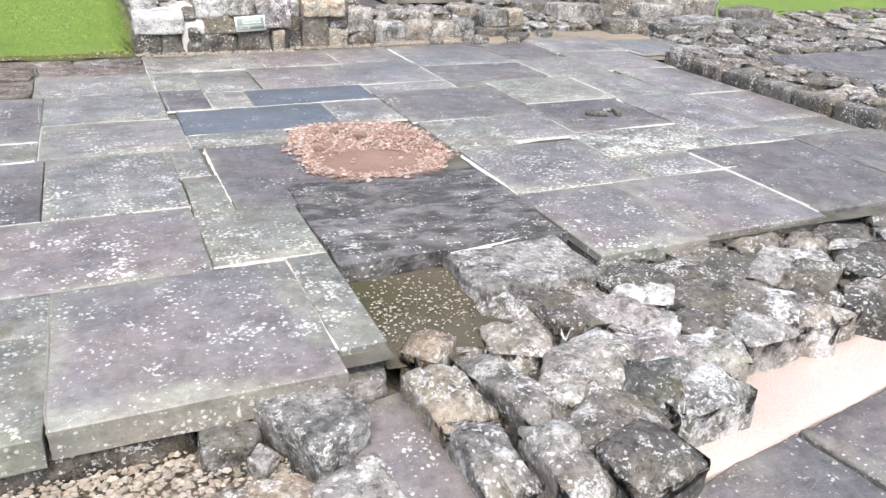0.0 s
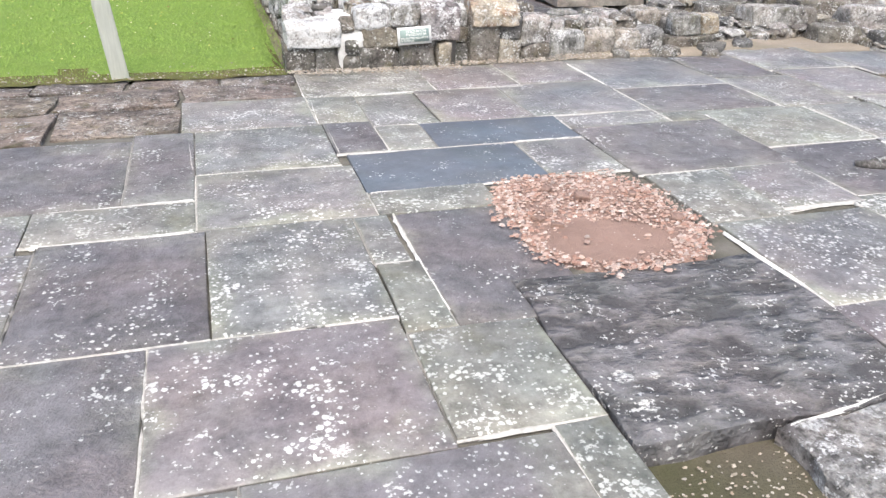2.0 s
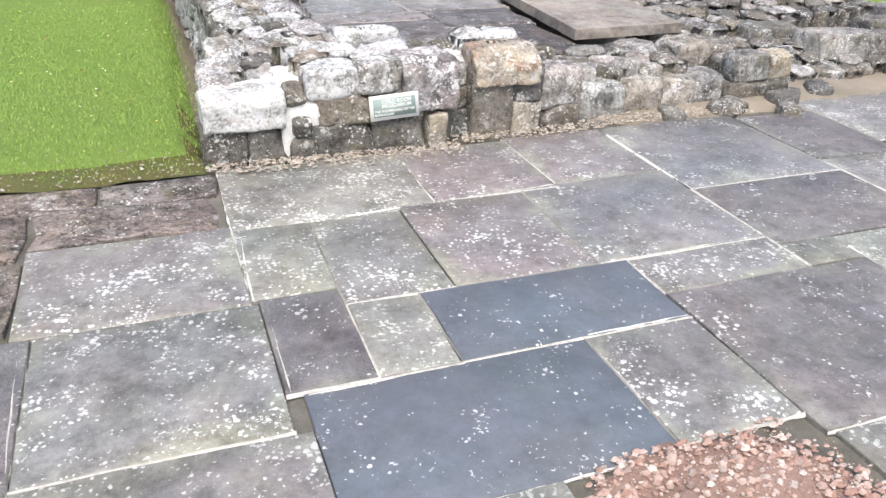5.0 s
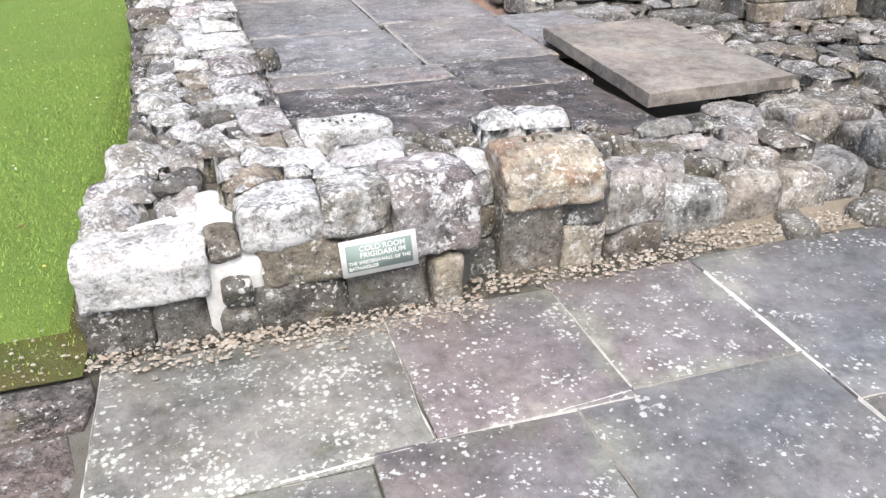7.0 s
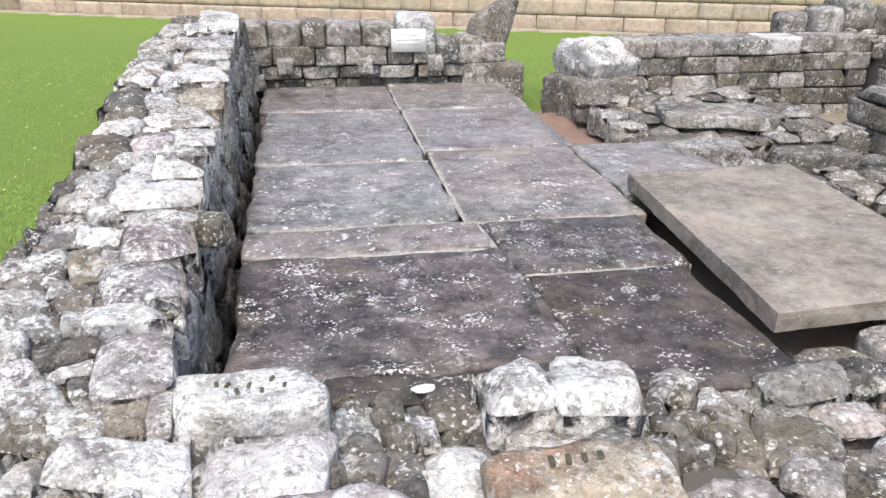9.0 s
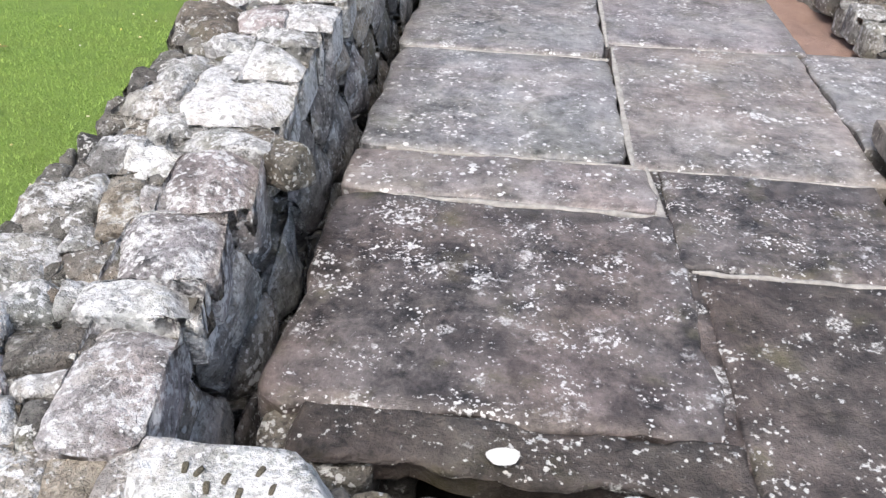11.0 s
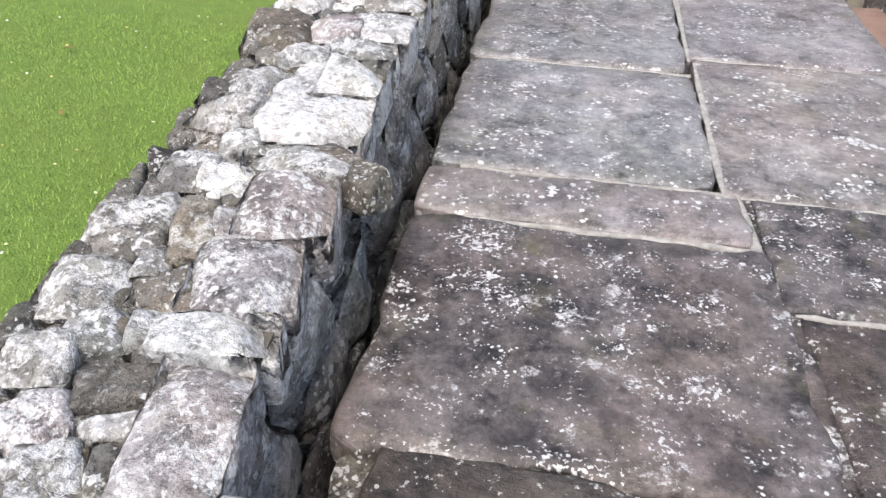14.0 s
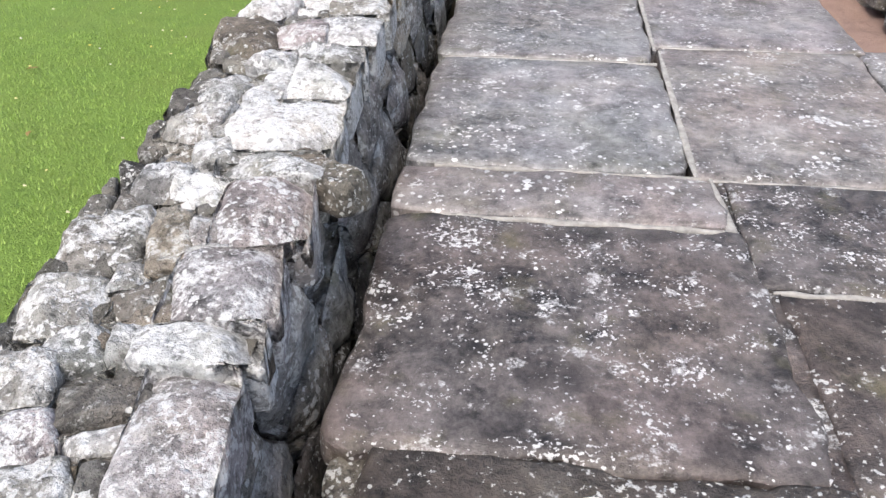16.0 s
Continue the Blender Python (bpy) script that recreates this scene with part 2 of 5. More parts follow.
RIPPLED = stone_material("flagstone_rippled", [(0.135, 0.13, 0.133)], specks=0.5, spot=0.35, blotch=0.35, bump=1.0, ripple=0.85)
SLATE = stone_material("slate_blue", [(0.118, 0.135, 0.16), (0.13, 0.143, 0.163)], contrast=0.5, specks=0.3, spot=0.4, blotch=0.2, spot_scale=40.0, rough=0.48, bump=0.2)
SLAB = stone_material("platform_slab", [(0.26, 0.222, 0.222), (0.236, 0.236, 0.247), (0.25, 0.222, 0.21), (0.246, 0.22, 0.233)], contrast=1.5, specks=0.5, spot=0.56, blotch=0.7, crust=-0.2, white=(0.82, 0.82, 0.8), spot_scale=30.0,
                      blotch_scale=7.0, moss=0.3, rough=0.3, bump=0.6, soot=0.4, soot_scale=9.0, cracks=0.0)
SLAB_FRONT = stone_material("platform_slab_stained", [(0.13, 0.111, 0.106)], contrast=1.9, specks=0.6, spot=0.52, blotch=0.5, white=(0.82, 0.82, 0.8), crust=-0.1, speck_scale=85.0, spot_scale=44.0, blotch_scale=9.0, moss=0.35, rough=0.4, bump=0.7, soot=0.6, soot_scale=5.0, cracks=0.1)
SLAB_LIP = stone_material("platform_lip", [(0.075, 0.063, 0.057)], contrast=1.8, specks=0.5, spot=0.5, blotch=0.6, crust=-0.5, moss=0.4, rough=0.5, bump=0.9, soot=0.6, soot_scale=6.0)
# Dark tint holds both damp stone and the shade of the front right corner.
SLAB_DAMP_SHADED = stone_material("damp_shaded_slab", [(0.098, 0.08, 0.073)], contrast=1.7, specks=0.5, spot=0.45, blotch=0.6, crust=-0.8, spot_scale=40.0, moss=0.4, rough=0.5, bump=0.8, soot=0.7, soot_scale=7.0)
LEDGER = stone_material("ledger_slab", [(0.25, 0.222, 0.195)], contrast=1.1, specks=0.6, spot=0.35, blotch=0.5, white=(0.5, 0.45, 0.37), lichen=0.6, rough=0.7, bump=0.3)
RUBBLE = stone_material("rubble_stone", [(0.35, 0.345, 0.335), (0.4, 0.375, 0.36), (0.25, 0.245, 0.24), (0.4, 0.365, 0.315), (0.37, 0.37, 0.36), (0.2, 0.195, 0.19)],
                        contrast=1.7, specks=0.75, spot=0.5, blotch=1.3, blotch_scale=8.0, white=(0.88, 0.88, 0.86), moss=0.25, bump=1.0, soot=0.75, soot_scale=11.0, cracks=0.12, crust=1.15)
RUBBLE_DARK = stone_material("rubble_weathered", [(0.165, 0.158, 0.148), (0.21, 0.19, 0.165), (0.135, 0.132, 0.128), (0.235, 0.205, 0.165)], contrast=1.6, specks=0.6, spot=0.5, blotch=0.8,
                             moss=0.5, bump=1.0, soot=0.55, soot_scale=11.0, cracks=0.15, crust=0.1)
PALE = stone_material("pale_lichened_stone", [(0.44, 0.435, 0.42), (0.42, 0.415, 0.42)], contrast=1.3, specks=1.0, spot=0.7, blotch=1.3, blotch_scale=8.0, white=(0.92, 0.92, 0.9), bump=1.0, pits=0.6, soot=0.6, soot_scale=13.0, cracks=0.06, crust=1.3)
WHITE_LICHEN = stone_material("white_lichened_stone", [(0.52, 0.515, 0.5)], contrast=1.2, specks=1.0, spot=0.7, blotch=1.3, white=(0.92, 0.92, 0.9), bump=1.0, soot=0.5, soot_scale=14.0, cracks=0.05, crust=1.5)
PINKISH = stone_material("pinkish_sandstone", [(0.36, 0.325, 0.328), (0.34, 0.315, 0.32)], contrast=1.7, specks=0.8, spot=0.55, blotch=1.2, blotch_scale=9.0, white=(0.88, 0.88, 0.87), bump=1.0, soot=0.6, soot_scale=11.0, cracks=0.1, crust=0.9)
TAN = stone_material("tan_sandstone", [(0.4, 0.34, 0.265), (0.38, 0.33, 0.27)], contrast=1.4, specks=0.6, spot=0.45, blotch=0.95, bump=1.0, soot=0.6, soot_scale=11.0, cracks=0.12, crust=0.4)
TAN_RUST = stone_material("tan_rust_sandstone", [(0.47, 0.4, 0.32)], contrast=1.3, specks=0.7, spot=0.5, blotch=0.9, bump=1.0, soot=0.45, soot_scale=13.0, cracks=0.06, crust=0.6, rust=0.8)
FOOT = stone_material("footing_stone", [(0.32, 0.31, 0.297), (0.35, 0.318, 0.305), (0.26, 0.25, 0.24), (0.36, 0.325, 0.28), (0.3, 0.296, 0.287)], contrast=1.5, specks=0.6, spot=0.55, blotch=0.8, white=(0.8, 0.8, 0.77),
                      moss=0.4, bump=1.0, soot=0.55, soot_scale=13.0, cracks=0.12, crust=0.45)
# Mortar darkened so that part of the crevices' shade lies in its colour.
MORTAR = ground_material("old_mortar", (0.2, 0.185, 0.165), (0.12, 0.11, 0.1), (0.16, 0.155, 0.125), 22.0)
WHITE_MORTAR = plain_material("white_mortar", (0.68, 0.67, 0.645), 0.9, 40.0, 0.35, 0.8)
PALE_POINTING = plain_material("pale_pointing", (0.5, 0.49, 0.46), 0.92, 45.0, 0.7, 0.6)
SLAB_POINTING = plain_material("lichened_pointing", (0.36, 0.345, 0.32), 0.92, 30.0, 0.8, 0.6)
POINTING = plain_material("worn_pointing", (0.28, 0.27, 0.25), 0.92, 45.0, 0.6, 0.6)
JOINT = ground_material("joint_soil", (0.12, 0.11, 0.085), (0.25, 0.24, 0.21), (0.07, 0.066, 0.045), 18.0)
SOIL = ground_material("trodden_soil", (0.27, 0.225, 0.17), (0.36, 0.31, 0.25), (0.2, 0.18, 0.13), 9.0, fleck=0.1)
DARK_SOIL = ground_material("damp_soil_pit_shade", (0.1, 0.085, 0.06), (0.16, 0.14, 0.1), (0.08, 0.08, 0.04), 12.0, fleck=0.1)
# Near-black soil: the shade of the void under the slabs is in its colour.
VOID_SHADE_SOIL = ground_material("void_shade_soil", (0.035, 0.028, 0.022), (0.055, 0.045, 0.035), (0.025, 0.024, 0.015), 12.0)
RED_SOIL = ground_material("red_mortar_bed", (0.3, 0.19, 0.15), (0.38, 0.265, 0.215), (0.25, 0.165, 0.13), 16.0, fleck=0.06, fleck_col=(0.55, 0.38, 0.3))
PINK = ground_material("pink_concrete", (0.56, 0.46, 0.42), (0.62, 0.52, 0.48), (0.5, 0.41, 0.37), 10.0, bump=0.3, fleck=0.08, fleck_col=(0.72, 0.66, 0.62))
GRASS_SOIL = ground_material("lawn_turf", (0.135, 0.245, 0.036), (0.275, 0.405, 0.078), (0.225, 0.32, 0.062), 11.0, bump=1.0)
MOSS_SOIL = ground_material("mossy_edge", (0.11, 0.1, 0.03), (0.19, 0.17, 0.05), (0.12, 0.16, 0.03), 16.0, bump=0.8, fleck=0.14, fleck_col=(0.4, 0.37, 0.26))
PATH_GRAVEL = ground_material("path_gravel", (0.4, 0.35, 0.28), (0.48, 0.43, 0.35), (0.36, 0.31, 0.24), 12.0)
BLADE = chip_material("grass_blade", [(0.2, 0.33, 0.05), (0.28, 0.43, 0.078), (0.35, 0.5, 0.105), (0.235, 0.37, 0.06)], 0.6)
PEBBLE = chip_material("pebbles", [(0.4, 0.355, 0.285), (0.27, 0.24, 0.2), (0.53, 0.49, 0.43), (0.34, 0.27, 0.205), (0.45, 0.41, 0.36)])
RED_CHIP = chip_material("red_chips", [(0.42, 0.26, 0.2), (0.33, 0.2, 0.155), (0.52, 0.4, 0.34), (0.4, 0.27, 0.22), (0.6, 0.53, 0.48), (0.28, 0.21, 0.18)])
PETAL = chip_material("petals", [(0.75, 0.72, 0.5), (0.7, 0.6, 0.1), (0.8, 0.8, 0.75)])
LEAF = chip_material("dead_leaves", [(0.2, 0.13, 0.05), (0.32, 0.22, 0.07), (0.14, 0.1, 0.05)])
POST_WOOD = plain_material("weathered_post", (0.47, 0.49, 0.43), 0.8, 18.0, 0.25, 0.4, (4, 4, 0.4))
SIGN_WHITE = plain_material("sign_white", (0.74, 0.75, 0.72), 0.45, 20.0, 0.05)
SIGN_GREEN = plain_material("sign_green", (0.27, 0.35, 0.32), 0.45, 20.0, 0.08)
SIGN_GREY = plain_material("sign_lettering_grey", (0.5, 0.52, 0.5), 0.5)
BOUNDARY = stone_material("brown_boundary_stone", [(0.43, 0.355, 0.285), (0.46, 0.38, 0.31), (0.41, 0.34, 0.275)], contrast=0.6, specks=0.4, spot=0.3, blotch=0.3, bump=0.6)

rng = random.Random(11)


# ---------- building helpers ----------
def mesh_of(name, verts, faces, mat, smooth=True):
    me = bpy.data.meshes.new(name)
    me.from_pydata(verts, [], faces)
    me.polygons.foreach_set("use_smooth", [smooth] * len(me.polygons))
    for m in mat if isinstance(mat, (list, tuple)) else [mat]:
        me.materials.append(m)
    me.update()
    return me


def part(name, data, parent, label=""):
    ob = new(name, data)
    ob.parent = parent
    if label:
        ob["label"] = label
    return ob


def thing(name, label, category, kind="", group=""):
    return tagged(new(name), label, category, group, kind)


def grain(p, f, s):
    return noise.noise((p[0] * f + s * 7.3, p[1] * f - s * 3.1, p[2] * f + s * 1.7))


def block_mesh(name, size, mat, seed=0, n=9, k=9.0, rough=0.012, taper=0.06, facets=6, chamfer=0.0):
    """A worn block: a gridded box with softened corners, a few broken faces and rough relief."""
    r, k = random.Random(seed), k * 2.6
    tx, ty, ax, ay = (r.uniform(-taper, taper) for _ in range(4))
    half = Vector(size) / 2
    cuts = []
    for _ in range(facets if rough else 0):
        d = Vector((r.choice((-1, 1)) * r.uniform(0.3, 1), r.choice((-1, 1)) * r.uniform(0.3, 1), r.uniform(-0.3, 1))).normalized()
        cuts.append((d, r.uniform(0.72, 0.94) * sum(abs(a * b) for a, b in zip(d, half))))
    if chamfer:
        cuts.append((Vector((0, -0.64, 0.768)), 0.64 * half.y + 0.768 * half.z - chamfer))
    bm = bmesh.new()
    bmesh.ops.create_cube(bm, size=2)
    bmesh.ops.subdivide_edges(bm, edges=bm.edges[:], cuts=n - 1, use_grid_fill=True)
    for v in bm.verts:
        c = v.co.copy()
        q = c * (max(abs(a) for a in c) / sum(abs(a) ** k for a in c) ** (1 / k))
        w = Vector((q.x * half.x * (1 + tx * q.z), q.y * half.y * (1 + ty * q.z), q.z * half.z))
        w.z += ax * q.x * half.z + ay * q.y * half.z
        for d, far in cuts:
            over = w.dot(d) - far
            if over > 0:
                w -= d * over * 0.9
        if rough:
            amp = rough * (0.9 * grain(w, 7, seed) + 0.7 * grain(w, 18, seed + 3) + 0.4 * grain(w, 40, seed + 5))
            w += q.normalized() * amp
        v.co = w
    me = bpy.data.meshes.new(name)
    bm.to_mesh(me)
    bm.free()
    me.polygons.foreach_set("use_smooth", [True] * len(me.polygons))
    me.materials.append(mat)
    return me


def block(name, parent, x0, x1, y0, y1, z0, z1, mat, seed=None, turn=0.0, label="", grow=0.0, **shape):
    x0, x1, y0, z0, z1 = x0 - grow, x1 + grow, y0 - grow * 0.5, z0 - grow, z1 + grow * 0.5
    seed = rng.randrange(9999) if seed is None else seed
    ob = part(name, block_mesh(name, (x1 - x0, y1 - y0, z1 - z0), mat, seed, **shape), parent, label)
    ob.matrix_basis = pose((x0 + x1) / 2, (y0 + y1) / 2, (z0 + z1) / 2, 0, 0, turn)
    return ob


def clip(poly, px, py, nx, ny):
    """The part of a polygon on the near side of a line."""
    out = []
    for i, a in enumerate(poly):
        b = poly[(i + 1) % len(poly)]
        da, db = (a[0] - px) * nx + (a[1] - py) * ny, (b[0] - px) * nx + (b[1] - py) * ny
        if da <= 0:
            out.append(a)
        if (da < 0) != (db < 0) and da != db:
            f = da / (da - db)
            out.append((a[0] + f * (b[0] - a[0]), a[1] + f * (b[1] - a[1])))
    return out


def cells(width, height, nx, ny, jitter, seed, bond=0.0):
    """Close-fitting uneven polygons that fill a rectangle."""
    r = random.Random(seed)
    pts = {}
    for j in range(-1, ny + 1):
        for i in range(-1, nx + 1):
            pts[i, j] = ((i + 0.5 + bond * (j % 2) + r.uniform(-jitter, jitter)) * width / nx, (j + 0.5 + r.uniform(-jitter, jitter)) * height / ny)
    out = []
    for (i, j), (x, y) in pts.items():
        poly = [(0, 0), (width, 0), (width, height), (0, height)]
        for a in range(i - 2, i + 3):
            for b in range(j - 2, j + 3):
                if (a, b) != (i, j) and (a, b) in pts and poly:
                    qx, qy = pts[a, b]
                    poly = clip(poly, (x + qx) / 2, (y + qy) / 2, qx - x, qy - y)
        if len(poly) > 2:
            area = sum(p[0] * q[1] - q[0] * p[1] for p, q in zip(poly, poly[1:] + poly[:1])) / 2
            if area > 0.18 * width * height / nx / ny:
                out.append(poly)
    return out


def outline(poly, n, gap):
    """n points round a polygon with softened corners, drawn in by gap."""
    for f in (0.11,):
        poly = [p for a, b in zip(poly, poly[1:] + poly[:1]) for p in
                (((1 - f) * a[0] + f * b[0], (1 - f) * a[1] + f * b[1]), (f * a[0] + (1 - f) * b[0], f * a[1] + (1 - f) * b[1]))]
    lens = [math.dist(a, b) for a, b in zip(poly, poly[1:] + poly[:1])]
    total, out, k, run = sum(lens), [], 0, 0.0
    for i in range(n):
        want = total * i / n
        while run + lens[k] < want:
            run += lens[k]
            k += 1
        f = (want - run) / max(lens[k], 1e-9)
        a, b = poly[k], poly[(k + 1) % len(poly)]
        out.append((a[0] + f * (b[0] - a[0]), a[1] + f * (b[1] - a[1])))
    cx, cy = sum(p[0] for p in out) / n, sum(p[1] for p in out) / n
    shrunk = []
    for x, y in out:
        d = math.hypot(x - cx, y - cy)
        f = max(0.5, 1 - gap / max(d, 1e-6))
        shrunk.append((cx + (x - cx) * f, cy + (y - cy) * f))
    return shrunk, (cx, cy)


def cobble_mesh(name, poly, mat, depth, crown, rough, seed, gap, n=26):
    """One rubble stone: an uneven flat-topped lump that fills its polygon, with broken corners."""
    rim, (cx, cy) = outline(poly, n, gap)
    r = random.Random(seed)
    ax, ay = r.uniform(-0.1, 0.1), r.uniform(-0.1, 0.1)
    reach = sum(math.hypot(x - cx, y - cy) for x, y in rim) / n
    cuts = []
    for _ in range(6):
        a = r.uniform(0, 6.283)
        cuts.append((math.cos(a), math.sin(a), r.uniform(0.15, 0.85) * reach, r.uniform(0.15, 0.5)))
    rings = (1.0, 1.0, 1.0, 1.0, 1.0, 0.975, 0.92, 0.8, 0.62, 0.42, 0.2)
    verts, faces = [], []
    for k, f in enumerate(rings):
        w = -depth if k == 0 else -depth + (depth - crown * 0.9) * k / 3 if k < 4 else -crown * (max(0.0, f - 0.7) / 0.3) ** 3 * 0.62
        for x, y in rim:
            dx, dy = (x - cx) * f, (y - cy) * f
            h = w
            if k > 3:
                h += ax * dx + ay * dy
                for c, d, off, slope in cuts:
                    h -= slope * max(0.0, c * dx + d * dy - off)
                p = (dx, dy, w)
                h += rough * (1.0 * grain(p, 8, seed) + 0.5 - 1.3 * abs(grain(p, 14, seed + 5)) + 0.45 * grain(p, 44, seed + 7))
            if k:
                p = (dx, dy, w)
                side = 1 + (0.07 * grain(p, 15, seed + 9) + 0.04 * grain(p, 40, seed + 2) if k < 7 else 0)
                dx, dy = dx * side, dy * side
            verts.append((dx, dy, h))
    verts.append((0, 0, rough * grain((0, 0, 0), 8, seed)))
    for k in range(len(rings) - 1):
        for i in range(n):
            a, b = k * n + i, k * n + (i + 1) % n
            faces.append((a, b, b + n, a + n))
    last, tip = (len(rings) - 1) * n, len(verts) - 1
    faces += [(last + i, last + (i + 1) % n, tip) for i in range(n)]
    return mesh_of(name, verts, faces, mat), (cx, cy)


def cobbles(parent, name, origin, u, v, width, height, nx, ny, mat, seed, depth=0.12, crown=0.04, rough=0.014, gap=0.008, jitter=0.36, bond=0.0,
            uneven=0.015, keep=None, n=26):
    """A rubble face laid stone by stone in the plane of u and v, each stone an object of its own."""
    r = random.Random(seed)
    u, v = Vector(u), Vector(v)
    w = u.cross(v)
    turn = Matrix((u, v, w)).transposed().to_4x4()
    for k, poly in enumerate(cells(width, height, nx, ny, jitter, seed, bond)):
        me, (cx, cy) = cobble_mesh(name, poly, mat if not isinstance(mat, list) else r.choice(mat), depth, crown, rough, seed * 31 + k, gap, n)
        at = Vector(origin) + u * cx + v * cy + w * r.uniform(-uneven, uneven)
        if keep and not keep(at):
            bpy.data.meshes.remove(me)
            continue
        ob = part(name, me, parent)
        ob.matrix_basis = Matrix.Translation(at) @ turn


def laid(parent, name, stones, top, slope=(0.0, 0.0), depth=0.22, crown=0.035, rough=0.014, seed=0, grow=1.1, uneven=0.006, n=40, square=0.16):
    """Mortared stones at given spots: (x, y, width, length, turn, material) each; top is the height of their upper side at y = slope[1]."""
    r = random.Random(seed)
    for k, (x, y, w, l, turn, mat) in enumerate(stones):
        c, d = math.cos(radians(turn)), math.sin(radians(turn))
        poly = []
        for u, v in ((-1, -1), (0, -1.02), (1, -1), (1.02, 0), (1, 1), (0, 1.02), (-1, 1), (-1.02, 0)):
            j = square if abs(u) == abs(v) else square * 0.5
            px = (u + r.uniform(-j, j)) * w * grow / 2
            py = (v + r.uniform(-j, j)) * l * grow / 2
            poly.append((px * c - py * d, px * d + py * c))
        size = min(w, l)
        me, (cx, cy) = cobble_mesh(name, poly, mat, depth, min(crown, 0.2 * size), rough * min(1.0, size / 0.14), seed * 53 + k, 0.0, n)
        z = top + slope[0] * (y - slope[1]) + r.uniform(-uneven, uneven)
        part(name, me, parent).matrix_basis = Matrix.Translation((x + cx, y + cy, z)) @ Matrix.Rotation(math.atan(slope[0]), 4, "X")


def scatter_mesh(name, mat, spots_, low=False):
    """Many small broken bits as one mesh: (x, y, z, size) each."""
    verts, faces = [], []
    r = random.Random(len(spots_))
    for x, y, z, s in spots_:
        o, a = len(verts), r.uniform(0, 6.3)
        sx, sy, sz = s * r.uniform(0.7, 1.3), s * r.uniform(0.5, 1.0), s * r.uniform(0.25, 0.6)
        for k in range(5):
            b = a + k * 1.2566 + r.uniform(-0.3, 0.3)
            px, py = sx * math.cos(b), sy * math.sin(b)
            verts.append((x + px, y + py, z - sz * 0.4))
            verts.append((x + px * 0.62, y + py * 0.62, z + sz * r.uniform(0.5, 1.0)))
        for k in range(5):
            i, j = o + 2 * k, o + 2 * ((k + 1) % 5)
            faces.append((i, j, j + 1, i + 1))
        faces.append(tuple(o + 2 * k + 1 for k in range(5)))
    return mesh_of(name, verts, faces, mat, False)


def sheet(name, x0, x1, y0, y1, z, mat, step=0.06, bumpy=0.012, seed=0, edge=0.0, inside=None):
    """A bumpy patch of ground; with edge its border is ragged and sinks."""
    nx, ny = max(2, int((x1 - x0) / step)), max(2, int((y1 - y0) / step))
    verts, faces = [], []
    for j in range(ny + 1):
        for i in range(nx + 1):
            fx, fy = i / nx, j / ny
            x, y = x0 + fx * (x1 - x0), y0 + fy * (y1 - y0)
            h = z + bumpy * (grain((x, y, 0), 3.0, seed) + 0.6 * grain((x, y, 0), 11.0, seed))
            if edge:
                m = min(fx, 1 - fx, fy, 1 - fy) * 2
                h -= edge * max(0, 1 - m * 4) ** 2
            if inside:
                h -= 0.05 * min(1.0, max(0.0, -inside(x, y) * 8))
            verts.append((x, y, h))
    for j in range(ny):
        for i in range(nx):
            a = j * (nx + 1) + i
            faces.append((a, a + 1, a + nx + 2, a + nx + 1))
    return mesh_of(name, verts, faces, mat)


# ---------- the ground: one sheet from the site to the horizon ----------
def is_lawn(x, y):
    if x < 0.02 and y > 0.06:
        return True
    if y > 6.15 or (x > 2.95 and y > 5.55 + 0.25 * (x - 2.95)):
        return True
    return x > 6.9 and y > 1.0 or x < -3.4 or y < -9.0 or x > 9.0


def level(x, y):
    if 0.62 < x < 2.7 and 0.7 < y < 5.75:
        return -0.55
    if x < 0.02 and 0.06 < y < 0.45:
        return -0.012 + 0.042 * (y - 0.06) / 0.39
    if is_lawn(x, y):
        return 0.03 if y > -5 else -0.1
    if y < -5.0:
        return -0.23
    if x > 2.25 and y > -0.1:
        return -0.01
    return -0.22


def axis(stops):
    out = []
    for (a, step), (b, _) in zip(stops, stops[1:]):
        k = max(1, round((b - a) / step))
        out += [a + (b - a) * i / k for i in range(k)]
    return out + [stops[-1][0]]


